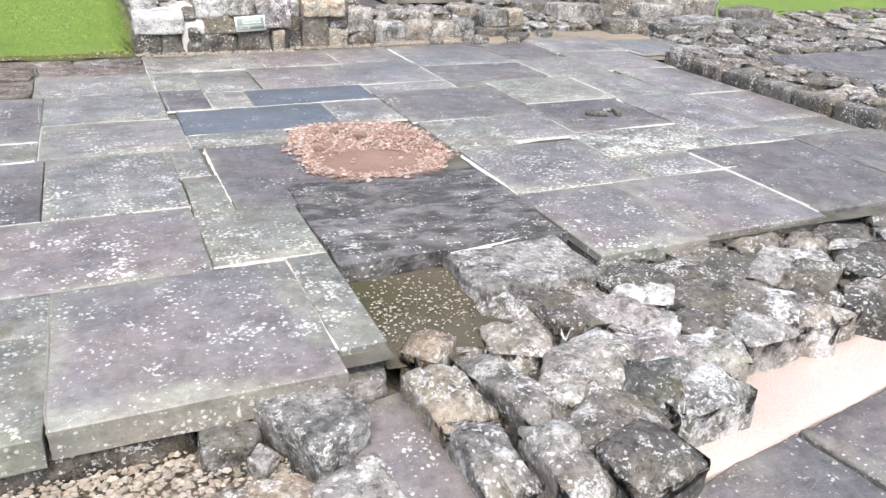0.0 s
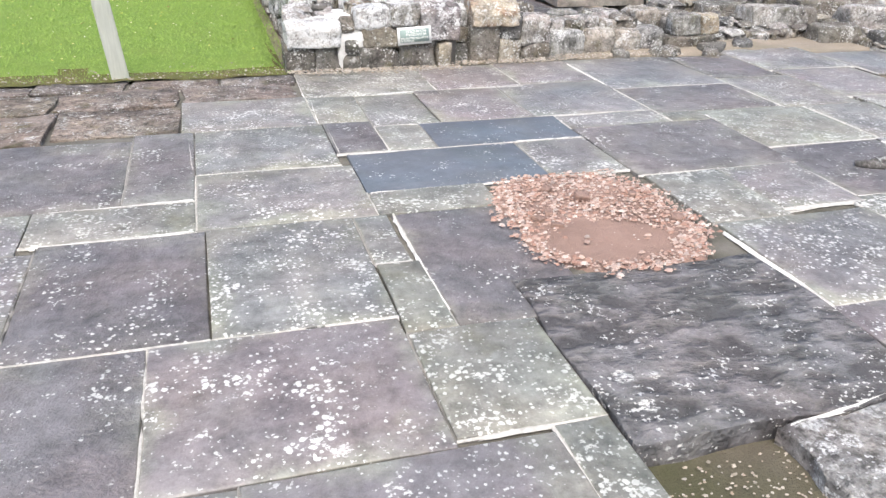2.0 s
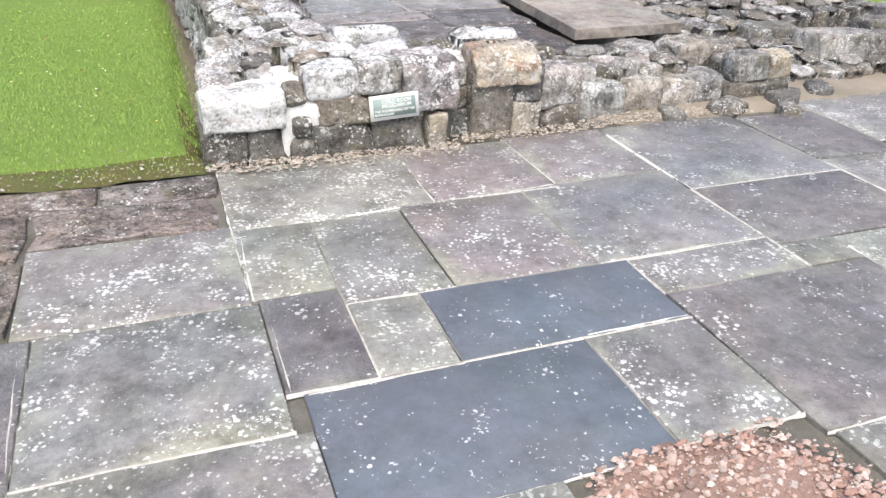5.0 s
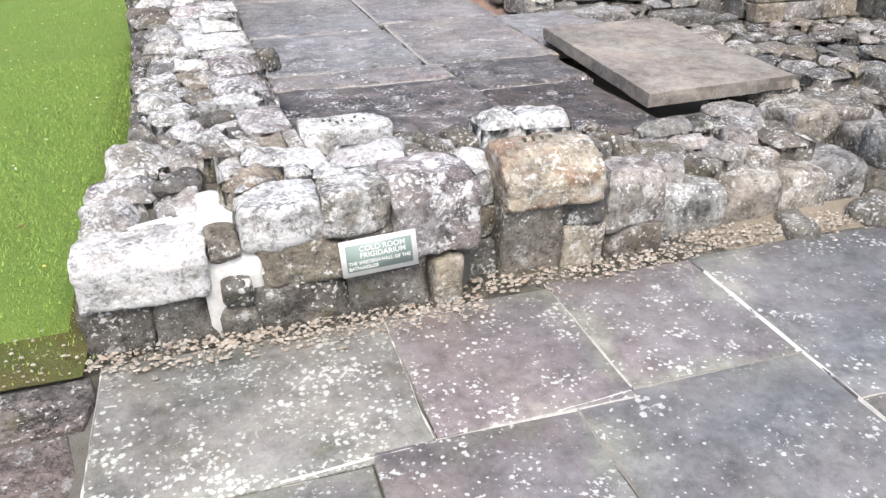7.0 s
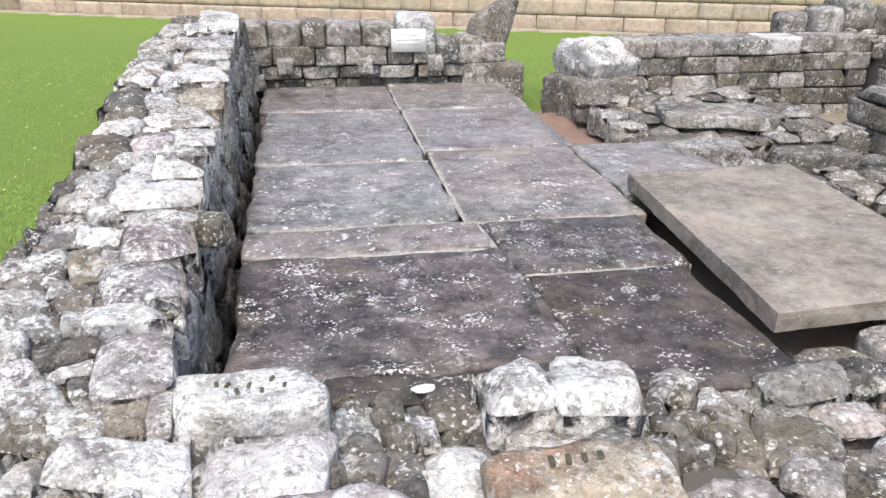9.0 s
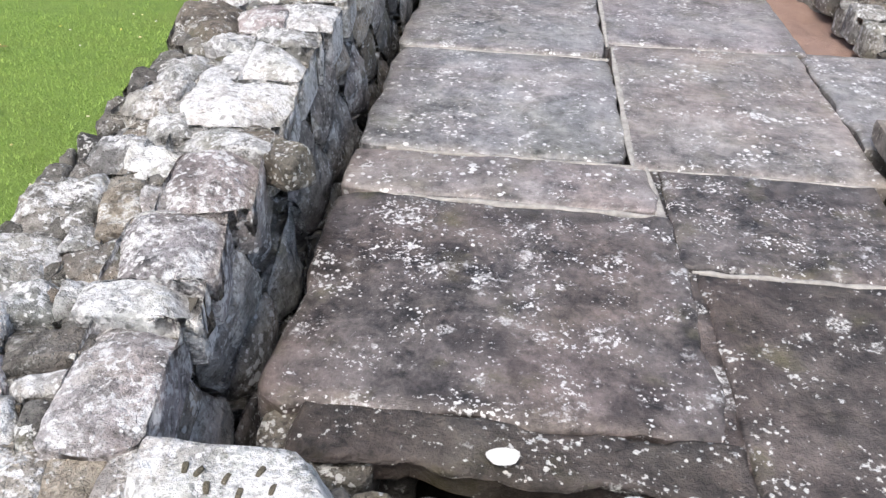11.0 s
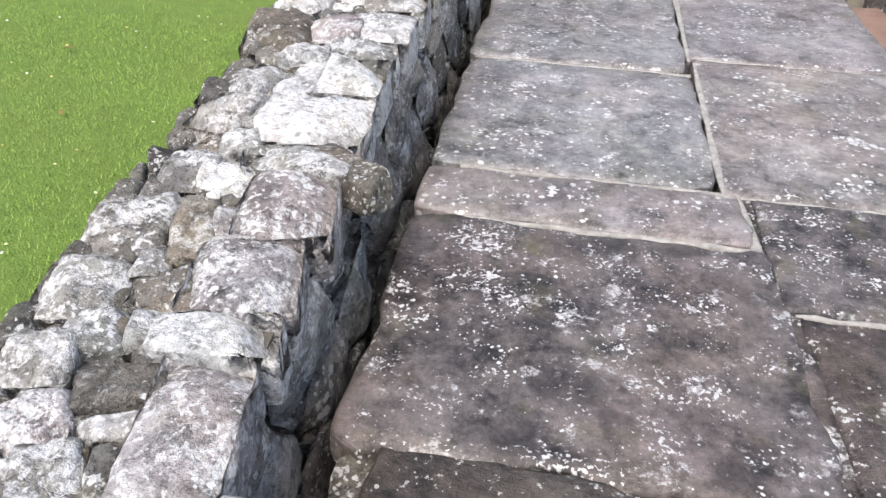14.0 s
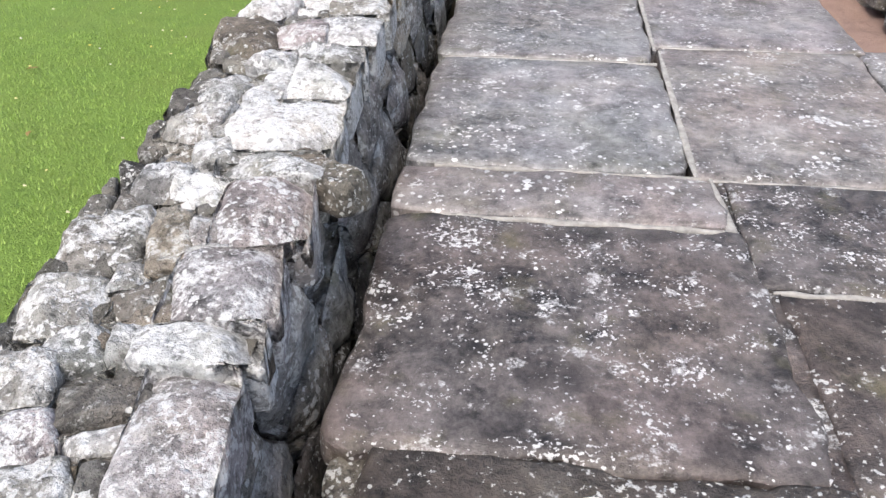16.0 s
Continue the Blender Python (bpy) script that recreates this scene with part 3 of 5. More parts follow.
def build_ground():
    xs = axis([(-600, 200), (-60, 18), (-8, 0.8), (-4, 0.1), (8, 0.25), (14, 6), (60, 200), (600, 1)])
    ys = axis([(-600, 200), (-60, 18), (-10, 0.5), (-7, 0.12), (7, 0.25), (18, 6), (60, 200), (600, 1)])
    verts, faces, index = [], [], []
    for y in ys:
        for x in xs:
            far = max(0.0, max(abs(x), abs(y)) - 20)
            h = sum(level(x + dx, y + dy) for dx in (-0.05, 0.05) for dy in (-0.05, 0.05)) / 4
            if far == 0:
                h += 0.014 * grain((x, y, 0), 1.3, 2) + 0.008 * grain((x, y, 0), 5.0, 4)
            verts.append((x, y, h + 0.0008 * far))
    nx = len(xs)
    for j in range(len(ys) - 1):
        for i in range(nx - 1):
            a = j * nx + i
            faces.append((a, a + 1, a + nx + 1, a + nx))
            x, y = (xs[i] + xs[i + 1]) / 2, (ys[j] + ys[j + 1]) / 2
            ragged = 0.16 * grain((x, y, 0), 4.0, 8)
            if is_lawn(x, y):
                edge = (-4 < x < 0.02 and 0 < y < 0.2 + ragged) or (-0.09 + ragged < x < 0.06 and 0 < y < 1.0)
                index.append(1 if edge else 3 if 12.75 < y + 0.404 * x < 13.3 else 0)
            else:
                index.append(2)
    me = mesh_of("ground", verts, faces, [GRASS_SOIL, MOSS_SOIL, SOIL, PATH_GRAVEL])
    me.polygons.foreach_set("material_index", index)
    return tagged(new("ground", me), "mown green lawn around the excavated stone ruins", "ground", kind="structure")


build_ground()


def grass_blades():
    """Short mown blades over the lawn beside the walls."""
    r = np.random.default_rng(5)
    verts, faces = [], []
    for count, x0, x1, y0, y1, h in ((34000, -2.2, 0.1, -0.1, 4.0, 0.015), (14000, -4.5, -2.2, 0.25, 5.0, 0.024), (9000, -3.5, 0.2, 4.0, 9.0, 0.028),
                                     (2500, 2.95, 4.6, 5.8, 9.0, 0.028)):
        for x, y, a, t, s in zip(r.uniform(x0, x1, count), r.uniform(y0, y1, count), r.uniform(0, 6.283, count), r.uniform(0, 1, count), r.uniform(0.5, 1.25, count)):
            if not (is_lawn(x - 0.02, y) or (y < 0.1 and x < 0)) or y < -0.1 + 0.6 * t * t:
                continue
            z = max(level(x, y), 0.0) + 0.014 * grain((x, y, 0), 1.3, 2) + 0.004
            c, d, w = math.cos(a), math.sin(a), 0.0023
            lean = 0.012 * s * (0.4 + t)
            o = len(verts)
            verts += [(x - d * w, y + c * w, z), (x + d * w, y - c * w, z), (x + c * lean, y + d * lean, z + h * s)]
            faces.append((o, o + 1, o + 2))
    return mesh_of("grass", verts, faces, BLADE, False)


tagged(new("grass", grass_blades()), "short mown green grass blades of the lawn", "grass", kind="stuff")

r_ = random.Random(3)
tagged(new("mossy_verge", sheet("mossy_verge", -3.3, -0.03, -0.1, 0.14, 0.004, MOSS_SOIL, 0.03, 0.014, 19)), "mossy brown-green verge between lawn and kerb stones", "moss", kind="stuff")
tagged(new("verge_grit", scatter_mesh("verge_grit", PEBBLE, [(r_.uniform(-3.0, -0.03), abs(r_.gauss(0, 0.16)) - 0.1, 0.014 + r_.uniform(0, 0.006), r_.choice((0.003, 0.004, 0.006, 0.009))) for _ in range(420)])),
       "pale grit scattered on the mossy verge", "gravel", kind="stuff")
daisies = [(x, y, 0.055, 0.008) for x, y in ((r_.uniform(-4, -0.15), r_.uniform(0.4, 8)) for _ in range(320))]
tagged(new("daisies", scatter_mesh("daisies", PETAL, daisies)), "small pale and yellow flower heads in the lawn", "flowers", kind="stuff")
for x, y, s in ((-0.62, 1.75, 0.03), (-1.3, 3.4, 0.035), (-0.9, 2.7, 0.025), (-2.1, 4.2, 0.03), (-0.35, 1.0, 0.025), (-1.6, 1.9, 0.03)):
    lf = new("fallen_leaf", mesh_of("fallen_leaf", [(-s, 0, 0), (-s * 0.3, s * 0.5, 0.006), (s * 0.5, s * 0.35, 0.008), (s, 0, 0.002), (s * 0.4, -s * 0.4, 0.007), (-s * 0.4, -s * 0.45, 0.004)],
                                [(0, 1, 2, 3, 4, 5)], LEAF))
    lf.matrix_basis = pose(x, y, 0.052, 8, 5, r_.uniform(0, 360))
    tagged(lf, "curled brown fallen leaf on the lawn", "leaf", "leaves on the lawn")


# ---------- the marker post on the lawn ----------
post = tagged(new("marker_post", block_mesh("marker_post", (0.115, 0.05, 0.95), POST_WOOD, 4, n=6, k=22, rough=0.002, taper=0.01)),
              "weathered pale grey wooden post leaning at the lawn's edge", "post")
post.matrix_basis = pose(-1.185, 0.0, 0.19, 2, -6, 10)


# ---------- front wall with the worn blocks ----------
wall_front = thing("wall_front", "low ruined front wall of worn lichened sandstone blocks", "wall", "structure")
block("mortar_core", wall_front, 0.5, 1.3, 0.07, 0.64, -0.15, 0.36, MORTAR, n=14, k=14, facets=0)
block("mortar_core", wall_front, 0.04, 0.52, 0.16, 0.64, -0.15, 0.34, MORTAR, n=14, k=14, facets=0)
block("mortar_core", wall_front, 1.25, 2.08, 0.2, 0.58, -0.15, 0.3, MORTAR, n=12, k=14, facets=0)
def face(x0, x1, y0, y1, z0, z1, mat, seed=None, **kw):
    return block("stone_block", wall_front, x0, x1, y0, y1, z0, z1, mat, seed, grow=0.004, **{"facets": 3, "rough": 0.014, **kw})


# corner pier: base course and capping
face( -0.02, 0.19, 0.01, 0.33, -0.12, 0.175, RUBBLE_DARK, k=14)
face( 0.195, 0.385, 0.01, 0.33, -0.12, 0.17, RUBBLE_DARK, k=14)
block("capping_stone", wall_front, -0.015, 0.385, -0.012, 0.2, 0.165, 0.345, WHITE_LICHEN, 12, n=16, k=14, rough=0.012, taper=0.02, facets=1, chamfer=0.03, label="white lichened capping stone")
# niche
block("mortar_fill", wall_front, 0.37, 0.55, 0.015, 0.34, -0.05, 0.385, WHITE_MORTAR, 21, n=14, k=16, rough=0.016, taper=0.02, facets=0, chamfer=0.11, label="thick white mortar fill")
niche = part("niche_stone", block_mesh("niche_stone", (0.1, 0.12, 0.07), RUBBLE_DARK, 44, n=10, k=9, rough=0.008, facets=3), wall_front)
niche.matrix_basis = pose(0.437, 0.07, 0.31, 46, 0, 8)
niche = part("niche_stone", block_mesh("niche_stone", (0.1, 0.09, 0.085), RUBBLE_DARK, 45, n=8, k=3, rough=0.008, facets=3), wall_front)
niche.matrix_basis = pose(0.462, 0.012, 0.165, 20, 0, 0)
face( 0.4, 0.52, 0.0, 0.18, -0.1, 0.1, RUBBLE_DARK)
# plaque bay
face( 0.52, 0.82, 0.0, 0.25, -0.12, 0.16, RUBBLE_DARK, k=12)
face( 0.825, 1.12, 0.005, 0.25, -0.12, 0.155, RUBBLE_DARK, k=12)
face( 1.135, 1.235, -0.03, 0.15, -0.1, 0.17, TAN, k=7)
face( 0.53, 0.83, 0.005, 0.28, 0.155, 0.3, RUBBLE_DARK, k=12)
face( 0.83, 1.1, 0.012, 0.28, 0.15, 0.31, RUBBLE_DARK, k=12)
face( 0.5, 0.765, 0.01, 0.22, 0.29, 0.44, PALE, k=5)
face( 0.765, 0.995, 0.01, 0.24, 0.3, 0.45, RUBBLE, k=6)
face( 1.0, 1.3, -0.01, 0.27, 0.2, 0.46, PINKISH, 77, n=14, k=9, rough=0.016, chamfer=0.06)
# recess
face( 1.26, 1.42, 0.14, 0.34, -0.1, 0.13, RUBBLE_DARK)
face( 1.29, 1.43, 0.16, 0.34, 0.14, 0.25, RUBBLE_DARK, k=5)
face( 1.3, 1.42, 0.18, 0.36, 0.26, 0.37, RUBBLE, k=4)
# second pier
face( 1.43, 1.66, 0.09, 0.42, -0.12, 0.36, RUBBLE_DARK, n=7, k=14)
face( 1.665, 1.86, 0.1, 0.42, 0.16, 0.36, RUBBLE_DARK, k=14)
face( 1.665, 1.88, 0.1, 0.42, -0.12, 0.16, TAN, k=12)
block("capping_stone", wall_front, 1.43, 1.82, 0.07, 0.33, 0.27, 0.465, TAN_RUST, 31, n=14, k=12, rough=0.014, taper=0.02, facets=2, chamfer=0.075, label="tan and rust capping stone with chisel pits")
face( 1.87, 2.13, 0.1, 0.36, -0.1, 0.12, RUBBLE_DARK, k=9)
face( 1.87, 2.1, 0.1, 0.32, 0.12, 0.33, FOOT, k=9, chamfer=0.03)
# stones along the back edge of the wall
pitted = block("pitted_stone", wall_front, 0.775, 1.12, 0.5, 0.665, 0.26, 0.505, PALE, 5, n=14, k=14, rough=0.008, taper=0.03, facets=2, label="pale grey block with a row of weathered pits")
laid(wall_front, "top_stone", (
    (0.98, 0.36, 0.24, 0.2, -10, PALE), (0.66, 0.43, 0.22, 0.15, -15, PALE), (0.83, 0.24, 0.1, 0.09, -6, PALE), (0.72, 0.27, 0.08, 0.11, 0, RUBBLE), (0.66, 0.63, 0.11, 0.2, 0, TAN),
    (0.55, 0.62, 0.11, 0.2, 9, RUBBLE), (0.745, 0.57, 0.05, 0.2, 6, RUBBLE), (0.79, 0.39, 0.08, 0.2, 9, PALE), (0.56, 0.25, 0.2, 0.1, 38, TAN), (0.5, 0.39, 0.07, 0.16, 6, RUBBLE),
    (0.49, 0.55, 0.14, 0.12, -24, RUBBLE_DARK) ),
     0.462, (0.0, 0.0), 0.2, 0.022, 0.016, 41)
laid(wall_front, "top_stone", (
    (1.19, 0.57, 0.14, 0.13, -9, RUBBLE), (1.18, 0.43, 0.12, 0.12, -15, RUBBLE), (1.28, 0.37, 0.08, 0.25, -6, RUBBLE_DARK), (1.39, 0.36, 0.16, 0.19, -3, PALE), (1.43, 0.61, 0.13, 0.15, 0, RUBBLE_DARK),
    (1.61, 0.41, 0.18, 0.13, -12, RUBBLE), (1.76, 0.42, 0.09, 0.12, -18, RUBBLE), (1.85, 0.36, 0.08, 0.15, -18, RUBBLE_DARK), (1.70, 0.55, 0.08, 0.12, 30, PALE), (1.32, 0.54, 0.1, 0.1, 0, RUBBLE)),
     0.4, (0.0, 0.0), 0.2, 0.022, 0.016, 42)
laid(wall_front, "top_stone", ((0.11, 0.27, 0.2, 0.13, 4, RUBBLE), (0.13, 0.42, 0.22, 0.16, 8, RUBBLE), (0.31, 0.3, 0.14, 0.13, 10, RUBBLE), (0.32, 0.45, 0.14, 0.14, -6, RUBBLE_DARK), (0.18, 0.6, 0.2, 0.18, 3, RUBBLE),
                                (0.37, 0.6, 0.14, 0.16, 3, RUBBLE)), 0.355, (0.24, 0.2), 0.18, 0.025, 0.018, 47)
laid(wall_front, "top_stone", ((1.585, 0.58, 0.18, 0.17, 8, PALE), (1.77, 0.57, 0.2, 0.22, -12, PALE)), 0.465, (0.0, 0.0), 0.24, 0.035, 0.012, 43)
# Infill in the darker stone, deepening the shade between top stones by colour.
cobbles(wall_front, "infill_stone", (0.5, 0.26, 0.41), (1, 0, 0), (0, 1, 0), 0.82, 0.42, 9, 5, RUBBLE_DARK, 44, depth=0.16, gap=0.002, crown=0.03, rough=0.016, n=16)
cobbles(wall_front, "infill_stone", (1.28, 0.38, 0.365), (1, 0, 0), (0, 1, 0), 0.8, 0.27, 9, 3, RUBBLE_DARK, 45, depth=0.2, gap=0.002, crown=0.03, rough=0.016, n=16)

# pits in the pale block: dark slivers laid on top as the pits' shade
for k in range(7):
    pit = part("pit", block_mesh("pit", (0.011, 0.024, 0.01), DARK_SOIL, k, n=3, k=3, rough=0.002), wall_front)
    pit.matrix_basis = pose(0.87 + 0.026 * k + r_.uniform(-0.006, 0.006), 0.59 + r_.uniform(-0.025, 0.025), 0.505, 0, 0, r_.uniform(-25, 25))
# the capping's chisel pits, their shade again as dark slivers on the surface
for k in range(4):
    pit = part("pit", block_mesh("pit", (0.012, 0.03, 0.008), DARK_SOIL, k + 20, n=3, k=3, rough=0.002), wall_front)
    pit.matrix_basis = pose(1.57 + 0.035 * k, 0.27, 0.467, 0, 0, r_.uniform(-20, 20))

# thick white pointing between corner pier and plaque bay
def smear(parent, points, width, height, seed, mat=WHITE_MORTAR):
    """A ragged ridge of hand-laid mortar along a line."""
    verts, faces, n = [], [], 7
    for i, p in enumerate(points):
        p = Vector(p)
        d = (Vector(points[min(i + 1, len(points) - 1)]) - Vector(points[max(i - 1, 0)])).normalized()
        s = d.cross(Vector((0, -0.35, 1))).normalized()
        up = s.cross(d)
        wd = width * (1 + 0.8 * grain(p, 11, seed)) * (0.5 if i in (0, len(points) - 1) else 1)
        for k in range(n):
            a = math.pi * k / (n - 1)
            verts.append(tuple(p + s * wd * math.cos(a) * (1 + 0.2 * grain(p, 30, seed + k)) + up * height * (math.sin(a) - 0.3)))
    for i in range(len(points) - 1):
        for k in range(n - 1):
            a = i * n + k
            faces.append((a, a + 1, a + n + 1, a + n))
    return part("mortar_smear", mesh_of("mortar_smear", verts, faces, mat), parent, "thick white mortar pointing" if mat is WHITE_MORTAR else "")


smear(wall_front, [(0.15, 0.205, 0.338), (0.2, 0.212, 0.342), (0.25, 0.22, 0.346), (0.29, 0.23, 0.35)], 0.014, 0.012, 3)
smear(wall_front, [(0.27, 0.2, 0.344), (0.33, 0.205, 0.35), (0.39, 0.21, 0.36), (0.45, 0.2, 0.37), (0.5, 0.16, 0.365), (0.53, 0.1, 0.33), (0.545, 0.05, 0.27), (0.55, 0.025, 0.2)], 0.028, 0.018, 4)

# ---------- the plaque ----------
plaque = tagged(new("sign_plaque"), "small green sign plaque with a white border on the front wall", "sign")
plaque.matrix_basis = pose(0.934, -0.03, 0.242, 84, -3, 0)


def box(sx, sy, sz, mat, name):
    return block_mesh(name, (sx, sy, sz), mat, 1, n=2, k=60, rough=0, taper=0)


part("border", box(0.262, 0.128, 0.01, SIGN_WHITE, "border"), plaque)
part("panel", box(0.226, 0.094, 0.005, SIGN_GREEN, "panel"), plaque).location = (0, 0, 0.0045)


def lettering(parent, words, x, y, size, z, mat, align="CENTER"):
    cu = bpy.data.curves.new("lettering", "FONT")
    cu.body, cu.size, cu.align_x, cu.extrude, cu.offset = words, size, align, 0.0006, 0.0004
    temp = bpy.data.objects.new("lettering", cu)
    me = bpy.data.meshes.new_from_object(temp)
    bpy.data.objects.remove(temp)
    me.materials.clear()
    me.materials.append(mat)
    part("lettering", me, parent, "white lettering").location = (x, y, z)


lettering(plaque, "COLD ROOM", 0.012, 0.022, 0.026, 0.0075, SIGN_WHITE)
lettering(plaque, "FRIGIDARIUM", 0.012, -0.001, 0.026, 0.0075, SIGN_WHITE)
lettering(plaque, "THE WESTERN HALL OF THE", -0.108, -0.023, 0.0165, 0.0075, SIGN_WHITE, "LEFT")
lettering(plaque, "BATH-HOUSE", -0.108, -0.041, 0.0165, 0.0075, SIGN_WHITE, "LEFT")

# ---------- low rubble run right of the second pier ----------
wall_low = thing("wall_low", "low rubble footing of grey lichened stones", "wall", "structure")
block("mortar_core", wall_low, 2.15, 3.3, 0.34, 0.95, -0.15, 0.17, MORTAR, n=8, k=14)
for x0, x1, y0, z1 in ((2.16, 2.46, 0.2, 0.185), (2.47, 2.76, 0.22, 0.18), (2.77, 3.0, 0.24, 0.17), (3.01, 3.24, 0.26, 0.17)):
    block("stone_block", wall_low, x0, x1, y0, y0 + 0.26, -0.1, z1, FOOT, k=8, facets=7, grow=0.01, chamfer=0.03)
laid(wall_low, "rubble_stone", (
    (2.14, 0.57, 0.2, 0.3, -25, RUBBLE_DARK), (2.35, 0.55, 0.21, 0.25, -25, RUBBLE_DARK), (2.29, 0.4, 0.13, 0.16, -36, FOOT), (2.45, 0.4, 0.16, 0.15, -30, RUBBLE_DARK), (2.58, 0.62, 0.26, 0.13, -3, FOOT),
    (2.6, 0.44, 0.17, 0.15, 30, FOOT), (2.79, 0.6, 0.14, 0.2, -30, FOOT), (2.1, 0.4, 0.09, 0.1, -30, FOOT), (2.75, 0.42, 0.13, 0.14, 10, FOOT), (2.95, 0.5, 0.18, 0.2, 0, RUBBLE_DARK),
    (2.5, 0.78, 0.22, 0.15, 5, FOOT), (2.75, 0.8, 0.22, 0.16, -8, RUBBLE_DARK), (2.95, 0.74, 0.18, 0.18, 8, FOOT)), 0.255, (0.0, 0.0), 0.2, 0.03, 0.018, 46, uneven=0.012)
cobbles(wall_low, "rubble_stone", (2.02, 0.4, 0.225), (1, 0, -0.05), (0, 1, 0.03), 1.3, 0.52, 6, 3, FOOT, 51, gap=0.006, crown=0.05, uneven=0.03)
for x0, x1, y0, y1, z0, z1, m in ((2.62, 2.9, 0.88, 1.05, 0.02, 0.2, RUBBLE_DARK), (2.92, 3.2, 0.9, 1.12, 0.02, 0.22, FOOT), (3.22, 3.5, 0.72, 1.05, 0.0, 0.25, FOOT),
                                  (3.5, 3.8, 0.8, 1.15, 0.0, 0.22, RUBBLE_DARK), (3.3, 3.62, 1.2, 1.6, 0.0, 0.24, RUBBLE_DARK), (3.45, 3.7, 0.42, 0.72, -0.05, 0.2, FOOT)):
    block("stone_block", wall_low, x0, x1, y0, y1, z0, z1, m, k=8, facets=8, rough=0.018)
for x0, x1, y0, y1, z0, z1, m in ((3.36, 3.66, 0.3, 0.5, 0.1, 0.27, FOOT), (3.67, 3.86, 0.32, 0.52, 0.1, 0.26, TAN), (3.3, 3.88, 0.26, 0.5, -0.08, 0.1, RUBBLE_DARK)):
    block("stone_block", wall_low, x0, x1, y0, y1, z0, z1, m, k=10)

# ---------- left wall beside the lawn ----------
wall_left = thing("wall_left", "ruined rubble wall with mortared lichen-white top stones beside the lawn", "wall", "structure")
core = part("mortar_core", block_mesh("mortar_core", (0.42, 5.2, 0.66), MORTAR, 2, n=22, k=30, rough=0.02, taper=0.0, facets=0), wall_left)
core.matrix_basis = pose(0.385, 3.28, 0.275, 4.1, 0, 1.2)
RISE = Vector((-0.021, 1.0, 0.072)).normalized()
laid(wall_left, "edge_stone", (
    (0.65, 0.80, 0.17, 0.31, 9, PINKISH), (0.61, 1.02, 0.22, 0.11, 9, PALE), (0.60, 1.20, 0.22, 0.22, 10, PINKISH), (0.61, 1.45, 0.21, 0.24, 12, PINKISH), (0.56, 1.65, 0.26, 0.12, 6, RUBBLE),
    (0.54, 1.87, 0.30, 0.26, 6, WHITE_LICHEN), (0.58, 2.14, 0.18, 0.24, 4, PALE), (0.56, 2.33, 0.2, 0.12, 6, RUBBLE), (0.58, 2.53, 0.19, 0.22, 4, PALE), (0.57, 2.80, 0.2, 0.25, 3, RUBBLE),
    (0.55, 3.22, 0.2, 0.52, 5, TAN), (0.50, 3.76, 0.24, 0.50, 3, PALE), (0.47, 4.22, 0.26, 0.32, 3, RUBBLE)), 0.49, (0.072, 0.68), 0.15, 0.012, 0.012, 61, square=0.1)
laid(wall_left, "edge_stone", ((0.46, 4.67, 0.26, 0.49, 3, RUBBLE), (0.44, 5.3, 0.26, 0.70, 3, PALE)), 0.49, (0.072, 0.68), 0.15, 0.015, 0.012, 62, square=0.1)
laid(wall_left, "top_stone", (
    (0.46, 0.66, 0.11, 0.15, 24, RUBBLE), (0.37, 0.77, 0.11, 0.13, 30, PINKISH), (0.3, 0.90, 0.13, 0.14, 20, RUBBLE), (0.27, 1.11, 0.18, 0.17, 9, RUBBLE), (0.25, 1.34, 0.18, 0.22, 12, RUBBLE),
    (0.28, 1.61, 0.15, 0.25, -9, RUBBLE), (0.27, 1.88, 0.15, 0.21, -9, RUBBLE), (0.27, 2.12, 0.16, 0.2, -18, RUBBLE), (0.22, 2.47, 0.23, 0.3, 9, RUBBLE_DARK), (0.24, 2.74, 0.16, 0.18, -18, PALE),
    (0.22, 2.95, 0.15, 0.17, -6, RUBBLE_DARK), (0.18, 3.3, 0.2, 0.39, -3, RUBBLE_DARK), (0.15, 3.72, 0.2, 0.36, -3, RUBBLE), (0.16, 4.19, 0.2, 0.44, -6, RUBBLE), (0.13, 4.68, 0.21, 0.38, -6, RUBBLE)),
     0.478, (0.072, 0.68), 0.24, 0.028, 0.02, 63, uneven=0.012)
laid(wall_left, "top_stone", (
    (0.50, 0.78, 0.11, 0.06, 21, PALE), (0.48, 0.88, 0.19, 0.09, 15, RUBBLE_DARK), (0.55, 0.69, 0.05, 0.11, 24, RUBBLE_DARK), (0.43, 1.15, 0.13, 0.1, 21, RUBBLE_DARK), (0.37, 1.22, 0.08, 0.08, 12, RUBBLE),
    (0.40, 1.37, 0.1, 0.24, 22, TAN), (0.48, 1.38, 0.08, 0.14, 18, RUBBLE), (0.41, 1.57, 0.14, 0.15, 6, WHITE_LICHEN), (0.51, 1.29, 0.1, 0.06, 15, RUBBLE), (0.42, 2.06, 0.14, 0.2, 12, PALE),
    (0.35, 1.88, 0.12, 0.12, -9, RUBBLE), (0.40, 1.72, 0.13, 0.1, 18, RUBBLE), (0.40, 2.56, 0.17, 0.25, 12, PINKISH), (0.40, 2.82, 0.18, 0.19, 9, PALE), (0.41, 2.29, 0.18, 0.12, -6, PALE)),
     0.474, (0.072, 0.68), 0.2, 0.022, 0.018, 64, uneven=0.012)
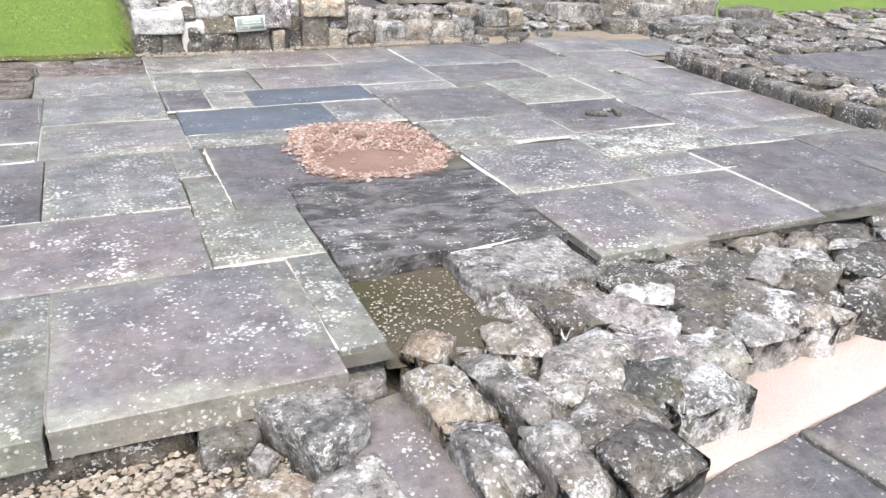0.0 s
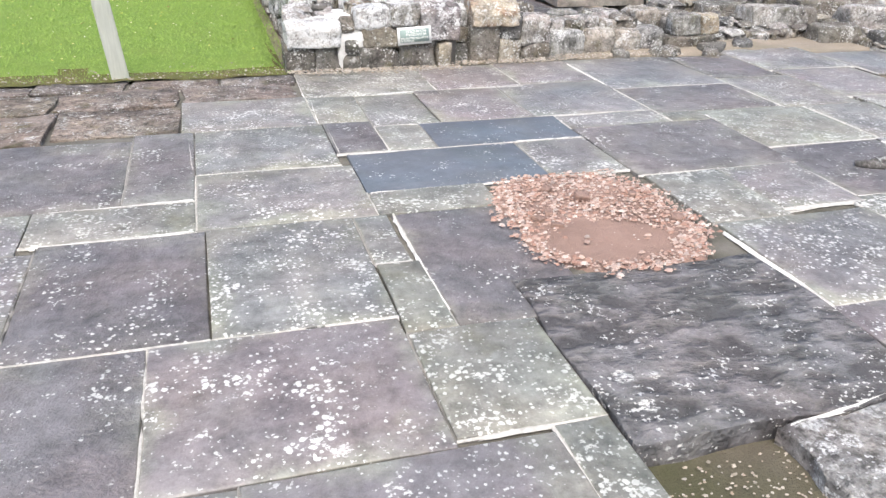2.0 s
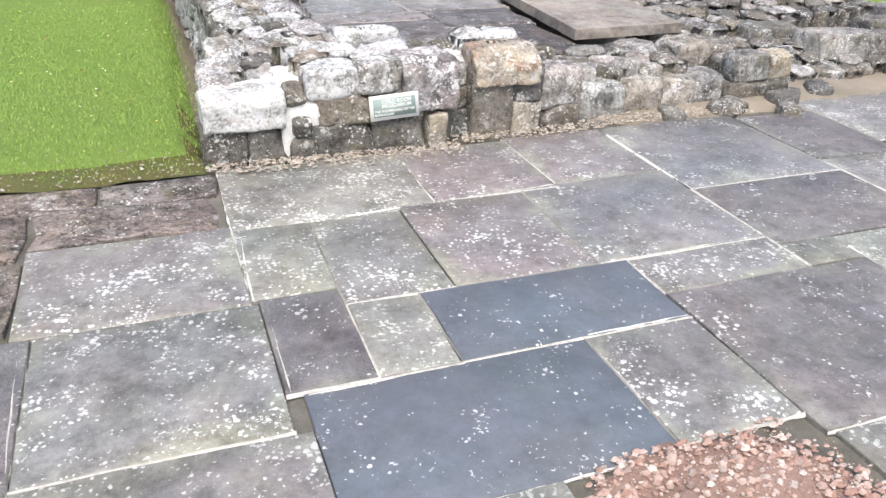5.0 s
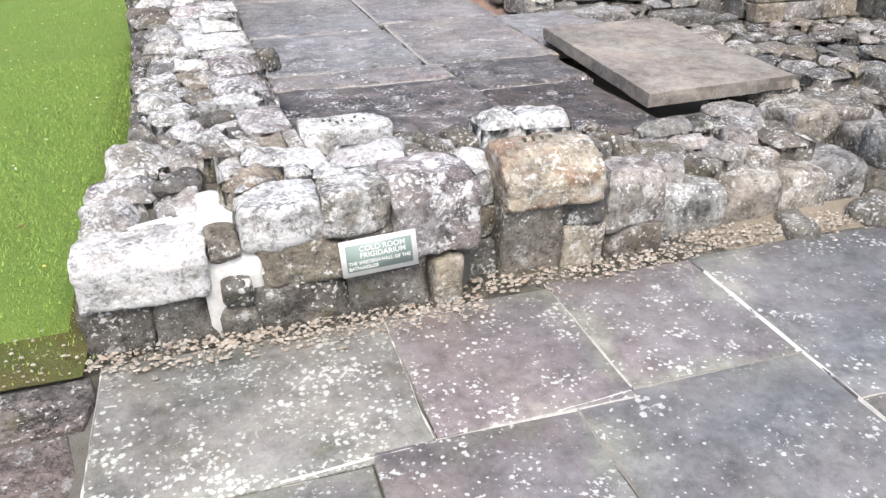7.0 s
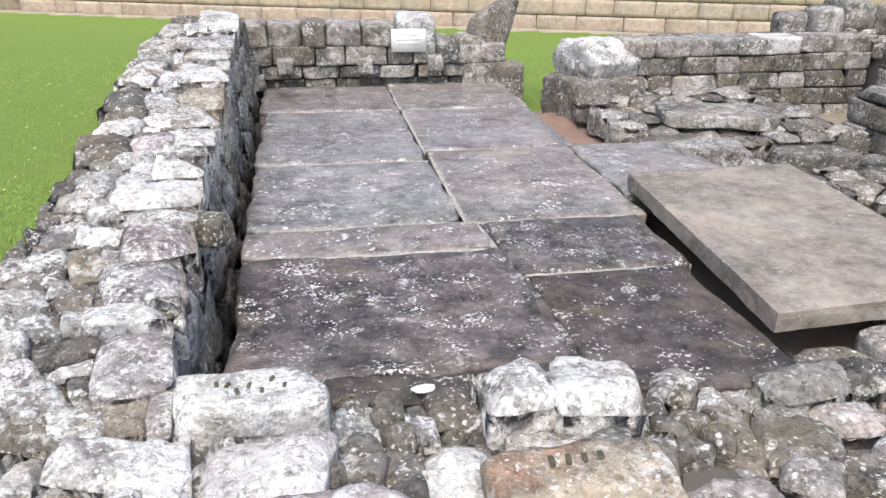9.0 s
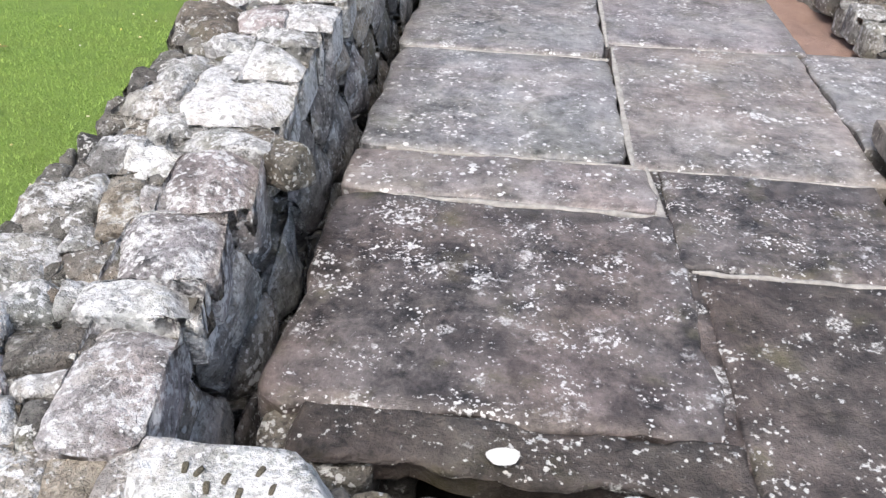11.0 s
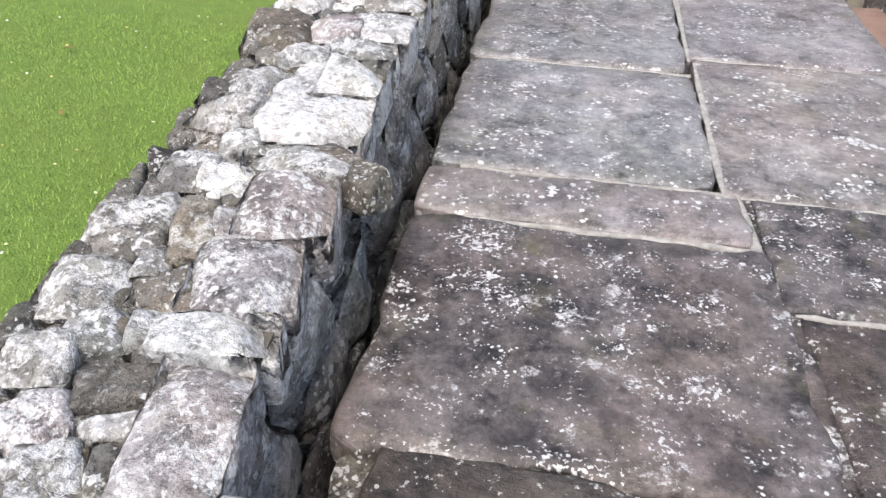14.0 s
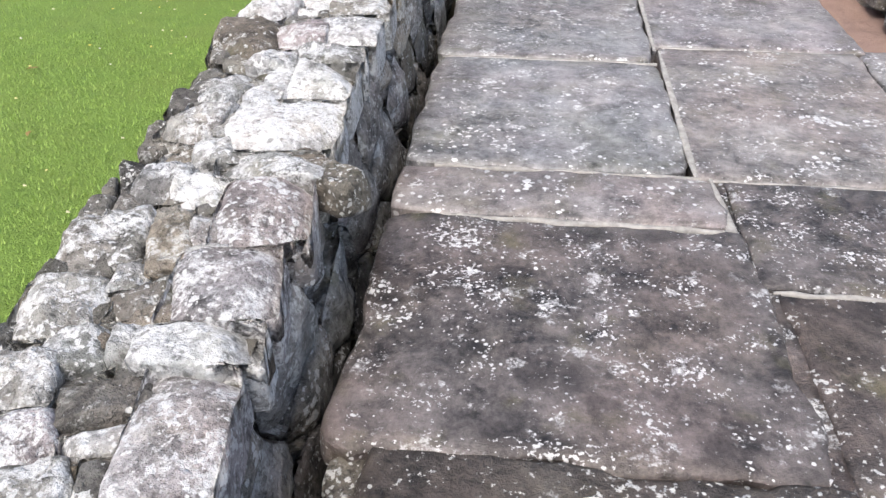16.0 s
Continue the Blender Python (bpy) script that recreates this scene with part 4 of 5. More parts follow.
laid(wall_left, "top_stone", (
    (0.36, 3.22, 0.17, 0.34, 9, RUBBLE), (0.34, 3.67, 0.18, 0.36, -6, PALE), (0.31, 4.20, 0.16, 0.38, 6, RUBBLE), (0.29, 4.69, 0.17, 0.36, 0, RUBBLE), (0.44, 2.17, 0.1, 0.14, 9, PALE),
    (0.13, 5.2, 0.19, 0.5, -6, RUBBLE), (0.29, 5.2, 0.15, 0.5, 2, PALE), (0.36, 1.0, 0.14, 0.12, 15, RUBBLE), (0.47, 1.03, 0.1, 0.11, 10, RUBBLE), (0.38, 3.0, 0.14, 0.14, 4, RUBBLE)),
     0.47, (0.072, 0.68), 0.2, 0.022, 0.018, 65, uneven=0.012)
cobbles(wall_left, "face_stone", (0.77, 0.66, -0.3), RISE, (-0.085, 0, 0.996), 5.15, 0.72, 14, 3, [FOOT, FOOT, RUBBLE_DARK], 63, depth=0.14, crown=0.014, gap=0.001, jitter=0.25, bond=0.4, uneven=0.008, rough=0.014)
cobbles(wall_left, "outer_stone", (0.06, 5.8, 0.05), -RISE, (0, 0, 1), 5.1, 0.6, 24, 3, RUBBLE, 64, depth=0.1, crown=0.03, gap=0.005, uneven=0.012)
bed = part("mortar_bed", sheet("mortar_bed", -0.25, 0.25, -2.55, 2.55, 0.0, MORTAR, 0.05, 0.012, 5), wall_left)
bed.matrix_basis = pose(0.4, 3.26, 0.6, 4.1, 0, 1.2)
# Darker stone here too: its colour adds to the shade in the gaps.
cobbles(wall_left, "infill_stone", (0.14, 0.68, 0.445), (1, 0, 0), RISE, 0.5, 5.15, 5, 40, RUBBLE_DARK, 66, depth=0.12, crown=0.03, gap=0.003, jitter=0.4, uneven=0.008, rough=0.014, n=14)
block("projecting_stone", wall_left, 0.56, 0.83, 1.605, 1.715, 0.455, 0.555, RUBBLE_DARK, 17, n=10, k=3.4, turn=-32, facets=3, label="rounded stone projecting over the gap")

def course(parent, name, a0, a1, z0, z1, mats, width, at, seed, along="x", depth=0.16, slope=0.0):
    """One course of squared stones of uneven length, each an object of its own."""
    r = random.Random(seed)
    a = a0
    while a < a1 - 0.04:
        b = min(a1, a + width * r.uniform(0.65, 1.4))
        if a1 - b < width * 0.4:
            b = a1
        c = at + slope * ((a + b) / 2 - a0) + r.uniform(-0.012, 0.012)
        lift = r.uniform(-0.006, 0.006)
        box_ = (a + 0.004, b - 0.004, c, c + depth) if along == "x" else (c, c + depth, a + 0.004, b - 0.004)
        block(name, parent, *box_, z0 + 0.003, z1 - 0.003 + lift, r.choice(mats), r.randrange(9999), n=8, k=11, rough=0.009, taper=0.04, facets=2)
        a = b


# ---------- far wall with the second sign ----------
wall_far = thing("wall_far", "coursed sandstone end wall with a ledge of small corbels", "wall", "structure")
block("mortar_core", wall_far, 0.45, 2.85, 5.87, 6.2, -0.15, 0.6, MORTAR, n=12, k=20)
course(wall_far, "coursed_stone", 0.45, 2.8, 0.395, 0.56, [FOOT, RUBBLE_DARK, RUBBLE_DARK], 0.28, 5.745, 171)
course(wall_far, "coursed_stone", 0.45, 2.75, 0.285, 0.395, [FOOT, FOOT, RUBBLE_DARK], 0.26, 5.755, 172)
course(wall_far, "coursed_stone", 0.45, 2.75, 0.14, 0.285, [RUBBLE_DARK, FOOT, RUBBLE_DARK], 0.3, 5.785, 173)
course(wall_far, "coursed_stone", 0.45, 2.75, -0.05, 0.14, [RUBBLE_DARK], 0.3, 5.79, 174)
x = 0.5
for wdt, h, m in ((0.27, 0.74, FOOT), (0.28, 0.74, FOOT), (0.2, 0.75, RUBBLE_DARK), (0.3, 0.74, FOOT), (0.3, 0.73, FOOT), (0.34, 0.79, PALE), (0.18, 0.6, FOOT), (0.3, 0.62, FOOT)):
    block("capping_stone", wall_far, x, x + wdt - 0.012, 5.74, 6.2, 0.55 if h > 0.7 else 0.42, h, m, k=8)
    x += wdt
for x, w, z in ((0.55, 0.13, 0.33), (0.84, 0.13, 0.35), (1.5, 0.12, 0.34), (2.1, 0.12, 0.36), (0.62, 0.1, 0.22)):
    block("corbel", wall_far, x, x + w, 5.6, 5.82, z, z + 0.12, FOOT, k=7)
up = block("upright_stone", wall_far, 2.55, 2.88, 5.78, 6.1, 0.3, 0.86, FOOT, 23, n=8, k=3.2, taper=0.5, label="pointed upright stone")
block("stone_block", wall_far, 2.42, 2.95, 5.62, 5.9, 0.05, 0.4, RUBBLE_DARK, k=6, turn=-12)
sign2 = tagged(new("sign_plate"), "plain white sign plate on the end wall", "sign")
sign2.matrix_basis = pose(1.94, 5.725, 0.6, 84, 0, 0)
part("plate", box(0.3, 0.19, 0.012, SIGN_WHITE, "plate"), sign2)
for k, w in enumerate((0.14, 0.2, 0.18)):
    part("text_bar", box(w, 0.008, 0.003, SIGN_GREY, "text_bar"), sign2).location = (0, 0.04 - 0.035 * k, 0.0065)

# ---------- the slab platform ----------
platform = thing("stone_platform", "raised floor of broad dark lichened stone slabs", "floor", "structure")
# The bed's near-black colour holds the shade of the gap round the slabs.
part("soil_bed", sheet("soil_bed", 0.6, 2.75, 0.66, 5.8, -0.38, VOID_SHADE_SOIL, 0.12, 0.03, 3), platform)
part("core", block_mesh("core", (1.6, 4.5, 0.54), RUBBLE_DARK, 3, n=8, k=20, rough=0.03), platform).matrix_basis = pose(1.75, 3.55, -0.14)
block("support_stone", platform, 0.86, 1.2, 1.0, 1.3, -0.1, 0.14, RUBBLE_DARK, k=6)
block("support_stone", platform, 1.9, 2.5, 0.86, 1.2, -0.1, 0.15, RUBBLE_DARK, k=6)


def slab_mesh(name, x0, x1, y0, y1, thick, mat, seed, ragged=0.012, relief=0.006, step=0.055, front=0.0, drop=0.012, lip_width=0.014, corner=0.0):
    """A thick riven slab: gridded top with soft broken edges, straight sides and a flat underside."""
    nx, ny = max(4, round((x1 - x0) / step)), max(4, round((y1 - y0) / step))
    sx, sy = x1 - x0, y1 - y0
    verts, faces = [], []

    def along(i, n, size):
        lip = min(lip_width / size, 0.1)
        return (0.0 if i == 0 else 1.0 if i == n else lip + (1 - 2 * lip) * (i - 1) / (n - 2)) - 0.5

    def rim(i, j):
        return i in (0, nx) or j in (0, ny)
    for j in range(ny + 1):
        for i in range(nx + 1):
            x, y = along(i, nx, sx) * sx, along(j, ny, sy) * sy
            ox, oy = abs(x) - sx / 2 + corner, abs(y) - sy / 2 + corner
            if corner and ox > 0 and oy > 0:
                pull = max(ox, oy) / math.hypot(ox, oy)
                x, y = math.copysign(sx / 2 - corner + ox * pull, x), math.copysign(sy / 2 - corner + oy * pull, y)
            h = relief * (grain((x, y, 0), 2.5, seed) + 0.8 * grain((x, y, 0), 9, seed + 1) + 0.4 * grain((x, y, 0), 24, seed + 2))
            if rim(i, j):
                h -= drop + 0.5 * drop * grain((x, y, 0), 12, seed + 4)
            dx = ragged * grain((x, y, 1), 6, seed) + 0.5 * ragged * grain((x, y, 1), 20, seed)
            dy = ragged * grain((x, y, 2), 6, seed + 6) + 0.5 * ragged * grain((x, y, 2), 20, seed + 6)
            if front and j == 0:
                dy += front * (0.4 + grain((x, 0, 0), 3.0, seed + 8))
            e = 1.0 if rim(i, j) or rim(i - 1, j) or rim(i + 1, j) or rim(i, j - 1) or rim(i, j + 1) else 0.3
            verts.append((x + dx * e, y + dy * e, h))
    for j in range(ny):
        for i in range(nx):
            a = j * (nx + 1) + i
            faces.append((a, a + 1, a + nx + 2, a + nx + 1))
    tops = len(faces)
    loop = [i for i in range(nx + 1)] + [j * (nx + 1) + nx for j in range(1, ny + 1)] + [ny * (nx + 1) + i for i in range(nx - 1, -1, -1)] + [j * (nx + 1) for j in range(ny - 1, 0, -1)]
    prev = loop
    for k in (0.35, 1.0):
        o = len(verts)
        for a in loop:
            x, y, z = verts[a]
            s = 1 + (0.012 if k < 1 else -0.02) * grain((x, y, k), 11, seed)
            verts.append((x * s, y * s, -thick * k))
        ring = list(range(o, o + len(loop)))
        for a, b, c, d in zip(prev, ring, ring[1:] + ring[:1], prev[1:] + prev[:1]):
            faces.append((a, b, c, d))
        prev = ring
    faces.append(tuple(reversed(prev)))
    me = mesh_of(name, verts, faces, mat)
    me.polygons.foreach_set("use_smooth", [k < tops for k in range(len(faces))])
    return me


def slab(name, parent, x0, x1, y0, y1, top, thick, mat, seed, tilt=(0, 0), turn=0.0, label="", **kw):
    ob = part(name, slab_mesh(name, x0, x1, y0, y1, thick, mat, seed, **kw), parent, label)
    ob.matrix_basis = pose((x0 + x1) / 2, (y0 + y1) / 2, top, tilt[0], tilt[1], turn)
    return ob


slab("slab", platform, 0.815, 1.89, 1.03, 1.97, 0.236, 0.085, SLAB_FRONT, 1, ragged=0.025, relief=0.009, drop=0.012, turn=0.8, corner=0.06, step=0.04)
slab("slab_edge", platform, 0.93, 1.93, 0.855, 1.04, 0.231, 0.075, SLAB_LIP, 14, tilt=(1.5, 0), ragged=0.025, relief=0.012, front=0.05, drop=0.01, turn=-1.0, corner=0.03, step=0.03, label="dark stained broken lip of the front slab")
block("support_stone", platform, 0.84, 1.12, 0.84, 1.06, 0.0, 0.205, RUBBLE_DARK, 33, k=5, n=10, rough=0.02, label="brown lichened stone under the slab's corner")
slab("slab", platform, 0.785, 1.84, 1.995, 2.29, 0.236, 0.09, SLAB, 2, corner=0.05, ragged=0.018)
slab("slab", platform, 0.785, 1.77, 2.32, 3.33, 0.234, 0.09, SLAB, 3, corner=0.06, ragged=0.02)
slab("slab", platform, 0.77, 1.75, 3.36, 4.69, 0.235, 0.09, SLAB, 4, corner=0.06, ragged=0.02)
slab("slab", platform, 0.72, 1.74, 4.71, 5.66, 0.236, 0.09, SLAB, 5, corner=0.06, ragged=0.02)
slab("slab", platform, 1.92, 2.56, 0.82, 1.68, 0.236, 0.1, SLAB_DAMP_SHADED, 6, turn=1.0, front=0.03)
slab("slab", platform, 1.87, 2.6, 1.7, 2.28, 0.238, 0.09, SLAB_FRONT, 7)
slab("slab", platform, 1.782, 2.66, 2.3, 3.54, 0.234, 0.09, SLAB, 8)
slab("slab", platform, 1.762, 2.72, 3.56, 4.7, 0.235, 0.09, SLAB, 9)
slab("slab", platform, 1.75, 2.74, 4.72, 5.74, 0.237, 0.09, SLAB, 10)
slab("slab", platform, 2.68, 3.42, 2.62, 3.62, 0.225, 0.12, SLAB, 11, ragged=0.03)
slab("joint_strip", platform, 1.865, 1.925, 0.9, 1.7, 0.226, 0.1, SLAB_DAMP_SHADED, 15)
slab("joint_strip", platform, 1.825, 1.875, 1.72, 2.3, 0.226, 0.1, SLAB_DAMP_SHADED, 16)
for x0, x1, y in ((0.95, 1.86, 1.982), (0.9, 1.8, 2.305), (1.9, 2.55, 1.69), (1.82, 2.6, 2.29), (0.8, 1.76, 3.345), (1.8, 2.64, 3.55), (0.78, 1.74, 4.7), (1.78, 2.7, 4.71)):
    smear(platform, [(x0 + (x1 - x0) * k / 12, y + 0.006 * math.sin(k * 2.1), 0.222) for k in range(13)], 0.012, 0.011, int(y * 10 + x0 * 10), SLAB_POINTING)
for x, y0, y1 in ((1.83, 1.5, 2.3), (1.785, 2.3, 3.5), (1.765, 3.5, 4.7), (1.755, 4.7, 5.6)):
    smear(platform, [(x + 0.04 * (y1 - y) / (y1 - y0) if y1 < 2.4 else x, y, 0.228) for y in [y0 + (y1 - y0) * k / 9 for k in range(10)]], 0.013, 0.007, int(y0 * 10), SLAB_POINTING)

spot_ = part("white_patch", mesh_of("white_patch", [(0.036 * math.cos(a) * (1 + 0.12 * math.sin(3 * a)), 0.028 * math.sin(a) * (1 + 0.1 * math.cos(2 * a)), 0.0) for a in [k * math.pi / 8 for k in range(16)]],
                                            [tuple(range(16))], WHITE_MORTAR), platform, "white patch of bird lime")
spot_.matrix_basis = pose(1.395, 0.925, 0.243, -3, 0, 10)

ledger = tagged(new("ledger_slab", slab_mesh("ledger_slab", 2.64, 3.6, 1.1, 2.66, 0.075, LEDGER, 30, ragged=0.003, relief=0.0015, drop=0.0015, lip_width=0.004)),
                "smooth brown rectangular stone slab laid over the platform edge", "stone slab")
ledger.data.transform(Matrix(((1, 0.064, 0, 0), (0.1, 1, 0, 0), (0, 0, 1, 0), (0, 0, 0, 1))))
ledger.matrix_basis = pose(3.13, 1.92, 0.312, 0.4, 0.8, 0)

# ---------- soil, fallen red earth and ruins to the right of the platform ----------
tagged(new("red_earth", sheet("red_earth", 2.72, 3.35, 3.45, 5.3, 0.075, RED_SOIL, 0.07, 0.05, 9, 0.12)), "bare red earth beside the platform", "earth", kind="stuff")

ruins_a = thing("wall_ruin_1", "ruined wall of mixed lichened sandstone with a boulder at its end", "wall", "structure")
block("mortar_core", ruins_a, 3.25, 6.0, 5.28, 5.7, -0.1, 0.6, MORTAR, n=10, k=16, turn=3)
for k in range(4):
    course(ruins_a, "face_stone", 3.25 - 0.02 * k, 5.9, -0.06 + 0.145 * k, 0.085 + 0.145 * k, [RUBBLE_DARK, RUBBLE_DARK, FOOT], 0.3, 5.02, 181 + k, slope=0.06)
course(ruins_a, "top_stone", 3.6, 5.9, 0.52, 0.66, [FOOT, FOOT, PALE], 0.3, 5.05, 186, depth=0.34, slope=0.06)
course(ruins_a, "top_stone", 3.7, 5.9, 0.5, 0.63, [FOOT, RUBBLE_DARK], 0.4, 5.4, 187, depth=0.3, slope=0.06)
block("boulder", ruins_a, 3.16, 3.72, 4.92, 5.5, 0.3, 0.66, PALE, 6, n=14, k=2.2, taper=0.3, facets=12, rough=0.03, chamfer=0.12, turn=24, label="large pale angular boulder on the wall's end")
block("boulder", ruins_a, 3.06, 3.7, 4.72, 5.4, -0.05, 0.4, RUBBLE_DARK, 7, n=14, k=4, facets=10, rough=0.03, turn=14)

ruins_b = thing("rubble_terrace", "collapsed terrace of flat rubble stones", "rubble", "structure")
block("mortar_core", ruins_b, 3.2, 4.75, 3.6, 5.1, -0.1, 0.2, MORTAR, n=8, k=14)
cobbles(ruins_b, "flat_stone", (3.1, 3.5, 0.24), (1, 0, 0), (0, 1, 0.03), 1.65, 1.6, 7, 6, [FOOT, RUBBLE_DARK], 83, depth=0.16, crown=0.018, uneven=0.03, n=14, gap=0.004)
block("flat_slab", ruins_b, 3.5, 4.3, 3.75, 4.25, 0.24, 0.33, FOOT, k=8, n=7, turn=-14)
block("flat_slab", ruins_b, 3.3, 3.8, 3.3, 3.6, 0.05, 0.24, FOOT, k=8, n=7, turn=8)
block("flat_slab", ruins_b, 4.0, 4.5, 3.2, 3.5, 0.02, 0.2, RUBBLE_DARK, k=7, n=7, turn=-6)

pier = thing("stone_pier", "square ruined stone pier with a flat capping slab", "pier", "structure")
block("mortar_core", pier, 4.85, 5.75, 3.2, 3.85, -0.1, 0.42, MORTAR, n=6, k=16)
for k in range(3):
    course(pier, "pier_stone", 4.8, 5.8, -0.06 + 0.16 * k, 0.1 + 0.16 * k, [FOOT, TAN, RUBBLE_DARK], 0.3, 3.15, 191 + k)
for k in range(3):
    course(pier, "pier_stone", 3.32, 3.9, -0.06 + 0.16 * k, 0.1 + 0.16 * k, [RUBBLE_DARK, FOOT, RUBBLE_DARK], 0.3, 4.79, 195 + k, "y")
block("capping_slab", pier, 4.8, 5.8, 3.12, 3.92, 0.42, 0.5, FOOT, k=8, n=8)
block("capping_slab", pier, 4.95, 5.6, 3.25, 3.85, 0.5, 0.57, PALE, k=5, n=7)

ruins_d = thing("wall_ruin_2", "dark rubble wall running back among the ruins", "wall", "structure")
block("mortar_core", ruins_d, 5.95, 6.5, 2.7, 5.7, -0.1, 0.6, MORTAR, n=10, k=16)
for k in range(4):
    course(ruins_d, "face_stone", 2.65, 5.0, -0.06 + 0.16 * k, 0.1 + 0.16 * k, [RUBBLE_DARK, RUBBLE_DARK, FOOT], 0.32, 5.86, 201 + k, "y")
cobbles(ruins_d, "top_stone", (5.9, 2.6, 0.64), (1, 0, 0), (0, 1, 0), 0.65, 3.2, 3, 13, FOOT, 87, depth=0.15, crown=0.018, uneven=0.03, n=14)
cobbles(ruins_d, "end_stone", (5.9, 2.62, -0.05), (1, 0, 0), (0, 0, 1), 0.65, 0.65, 3, 3, FOOT, 88, depth=0.1, n=14)
for x, y, z, s in ((5.5, 5.6, 0.7, 0.3), (5.85, 5.75, 0.75, 0.35), (6.2, 5.5, 0.72, 0.3), (5.2, 5.55, 0.66, 0.22)):
    block("loose_block", ruins_d, x, x + s, y - s / 2, y + s / 2, z - 0.1, z + 0.16, FOOT, k=5)

ruins_e = thing("wall_ruin_3", "low rubble wall remains with loose blocks", "wall", "structure")
cobbles(ruins_e, "rubble_stone", (3.95, 1.35, 0.18), (0.97, 0.24, 0), (-0.24, 0.97, 0.05), 2.6, 0.8, 10, 4, [RUBBLE_DARK, RUBBLE_DARK, FOOT], 91, depth=0.2, crown=0.018, uneven=0.03, n=14)
cobbles(ruins_e, "rubble_stone", (4.35, 0.45, 0.07), (0.98, 0.2, 0), (-0.2, 0.98, 0.08), 2.5, 0.8, 9, 4, [RUBBLE_DARK, RUBBLE_DARK, FOOT], 92, depth=0.2, crown=0.018, uneven=0.03, n=14)
for x, y, s, h in ((4.55, 0.75, 0.36, 0.36), (4.95, 0.8, 0.22, 0.34), (5.3, 1.0, 0.3, 0.4), (5.0, 0.3, 0.26, 0.2), (5.6, 0.6, 0.34, 0.36), (5.9, 1.2, 0.4, 0.45), (6.3, 0.9, 0.4, 0.4), (4.3, 1.25, 0.3, 0.3),
                   (6.4, -0.2, 0.4, 0.2), (5.35, -0.1, 0.3, 0.18), (5.8, 0.05, 0.4, 0.22), (6.8, 0.4, 0.4, 0.3)):
    block("loose_block", ruins_e, x, x + s * 1.7, y, y + s, -0.05, h * 0.66, rng.choice([FOOT, RUBBLE_DARK, RUBBLE_DARK]), k=16, facets=3, rough=0.016, turn=rng.uniform(-15, 15))

spread = thing("rubble_spread", "spread of tumbled rubble between the ruined walls", "rubble", "structure")
cobbles(spread, "rubble_stone", (3.75, 0.5, 0.05), (1, 0, 0.02), (0, 1, 0.06), 1.0, 1.4, 6, 7, [FOOT, RUBBLE_DARK, RUBBLE_DARK], 111, depth=0.16, crown=0.018, uneven=0.03, n=14, gap=0.004)
cobbles(spread, "rubble_stone", (4.5, 1.9, 0.1), (1, 0, 0), (0, 1, 0.0), 1.6, 1.3, 8, 6, [RUBBLE_DARK, FOOT], 112, depth=0.2, crown=0.018, uneven=0.03, n=14, gap=0.004)
cobbles(spread, "rubble_stone", (5.3, -1.0, -0.0), (1, 0, 0.0), (0, 1, 0.06), 2.2, 1.5, 10, 7, [RUBBLE_DARK, RUBBLE_DARK, FOOT], 113, depth=0.16, crown=0.018, uneven=0.03, n=14, gap=0.004)
cobbles(spread, "flat_stone", (3.5, 2.6, 0.06), (1, 0, 0), (0, 1, 0.1), 1.2, 0.8, 5, 4, [RUBBLE_DARK, RUBBLE_DARK, FOOT], 114, depth=0.16, crown=0.018, uneven=0.03, n=14, gap=0.004)

cobbles(spread, "flat_stone", (7.45, -0.9, -0.02), (1, 0, 0.0), (0, 1, 0.04), 3.0, 2.2, 7, 6, [RUBBLE_DARK, RUBBLE_DARK, FOOT], 115, depth=0.14, crown=0.018, uneven=0.04, n=14, gap=0.004)
kerb_wall = thing("kerb_wall", "low footing of flat rubble with a dressed kerb edge", "wall", "structure")
block("mortar_core", kerb_wall, 4.58, 5.3, -3.5, -1.2, -0.2, 0.08, MORTAR, n=8, k=16)
for k in range(6):
    block("kerb_stone", kerb_wall, 4.5, 4.66, -3.5 + 0.385 * k, -3.5 + 0.385 * k + 0.375, -0.15, 0.105, RUBBLE_DARK, k=14, facets=4)
cobbles(kerb_wall, "rubble_stone", (4.67, -3.5, 0.12), (1, 0, 0), (0, 1, 0), 0.68, 2.3, 4, 10, [RUBBLE_DARK, FOOT], 93, depth=0.12, crown=0.018, uneven=0.02, n=14)
block("kerb_stone", kerb_wall, 4.7, 5.1, -1.2, -0.95, -0.1, 0.1, FOOT, k=7)

side_paving = tagged(new("side_pavement", sheet("side_pavement", 5.3, 9.0, -4.6, -0.9, -0.05, JOINT, 0.2, 0.01, 8)), "dark worn flags of the lane beyond the kerb wall", "pavement", kind="structure")
for i in range(4):
    for j in range(4):
        slab("flagstone", side_paving, 5.38 + 0.9 * i, 5.37 + 0.9 * (i + 1), -4.5 + 0.88 * j, -4.51 + 0.88 * (j + 1), -0.03, 0.08, FLAG_DARK, 700 + 4 * i + j, step=0.2, drop=0.005)

# ---------- the brown boundary wall beyond the lawn ----------
boundary = thing("wall_boundary", "long brown coursed stone boundary wall beyond the lawn", "wall", "structure")
base = block("wall_body", boundary, -12, 16, 13.55, 14.0, -0.2, 2.2, BOUNDARY, n=4, k=80, rough=0.0, taper=0.0)
shapes = [block_mesh("boundary_stone", (w, 0.1, 0.235), BOUNDARY, k, n=4, k=14, rough=0.006, taper=0.02, facets=0) for k, w in enumerate((0.5, 0.62, 0.42, 0.72))]
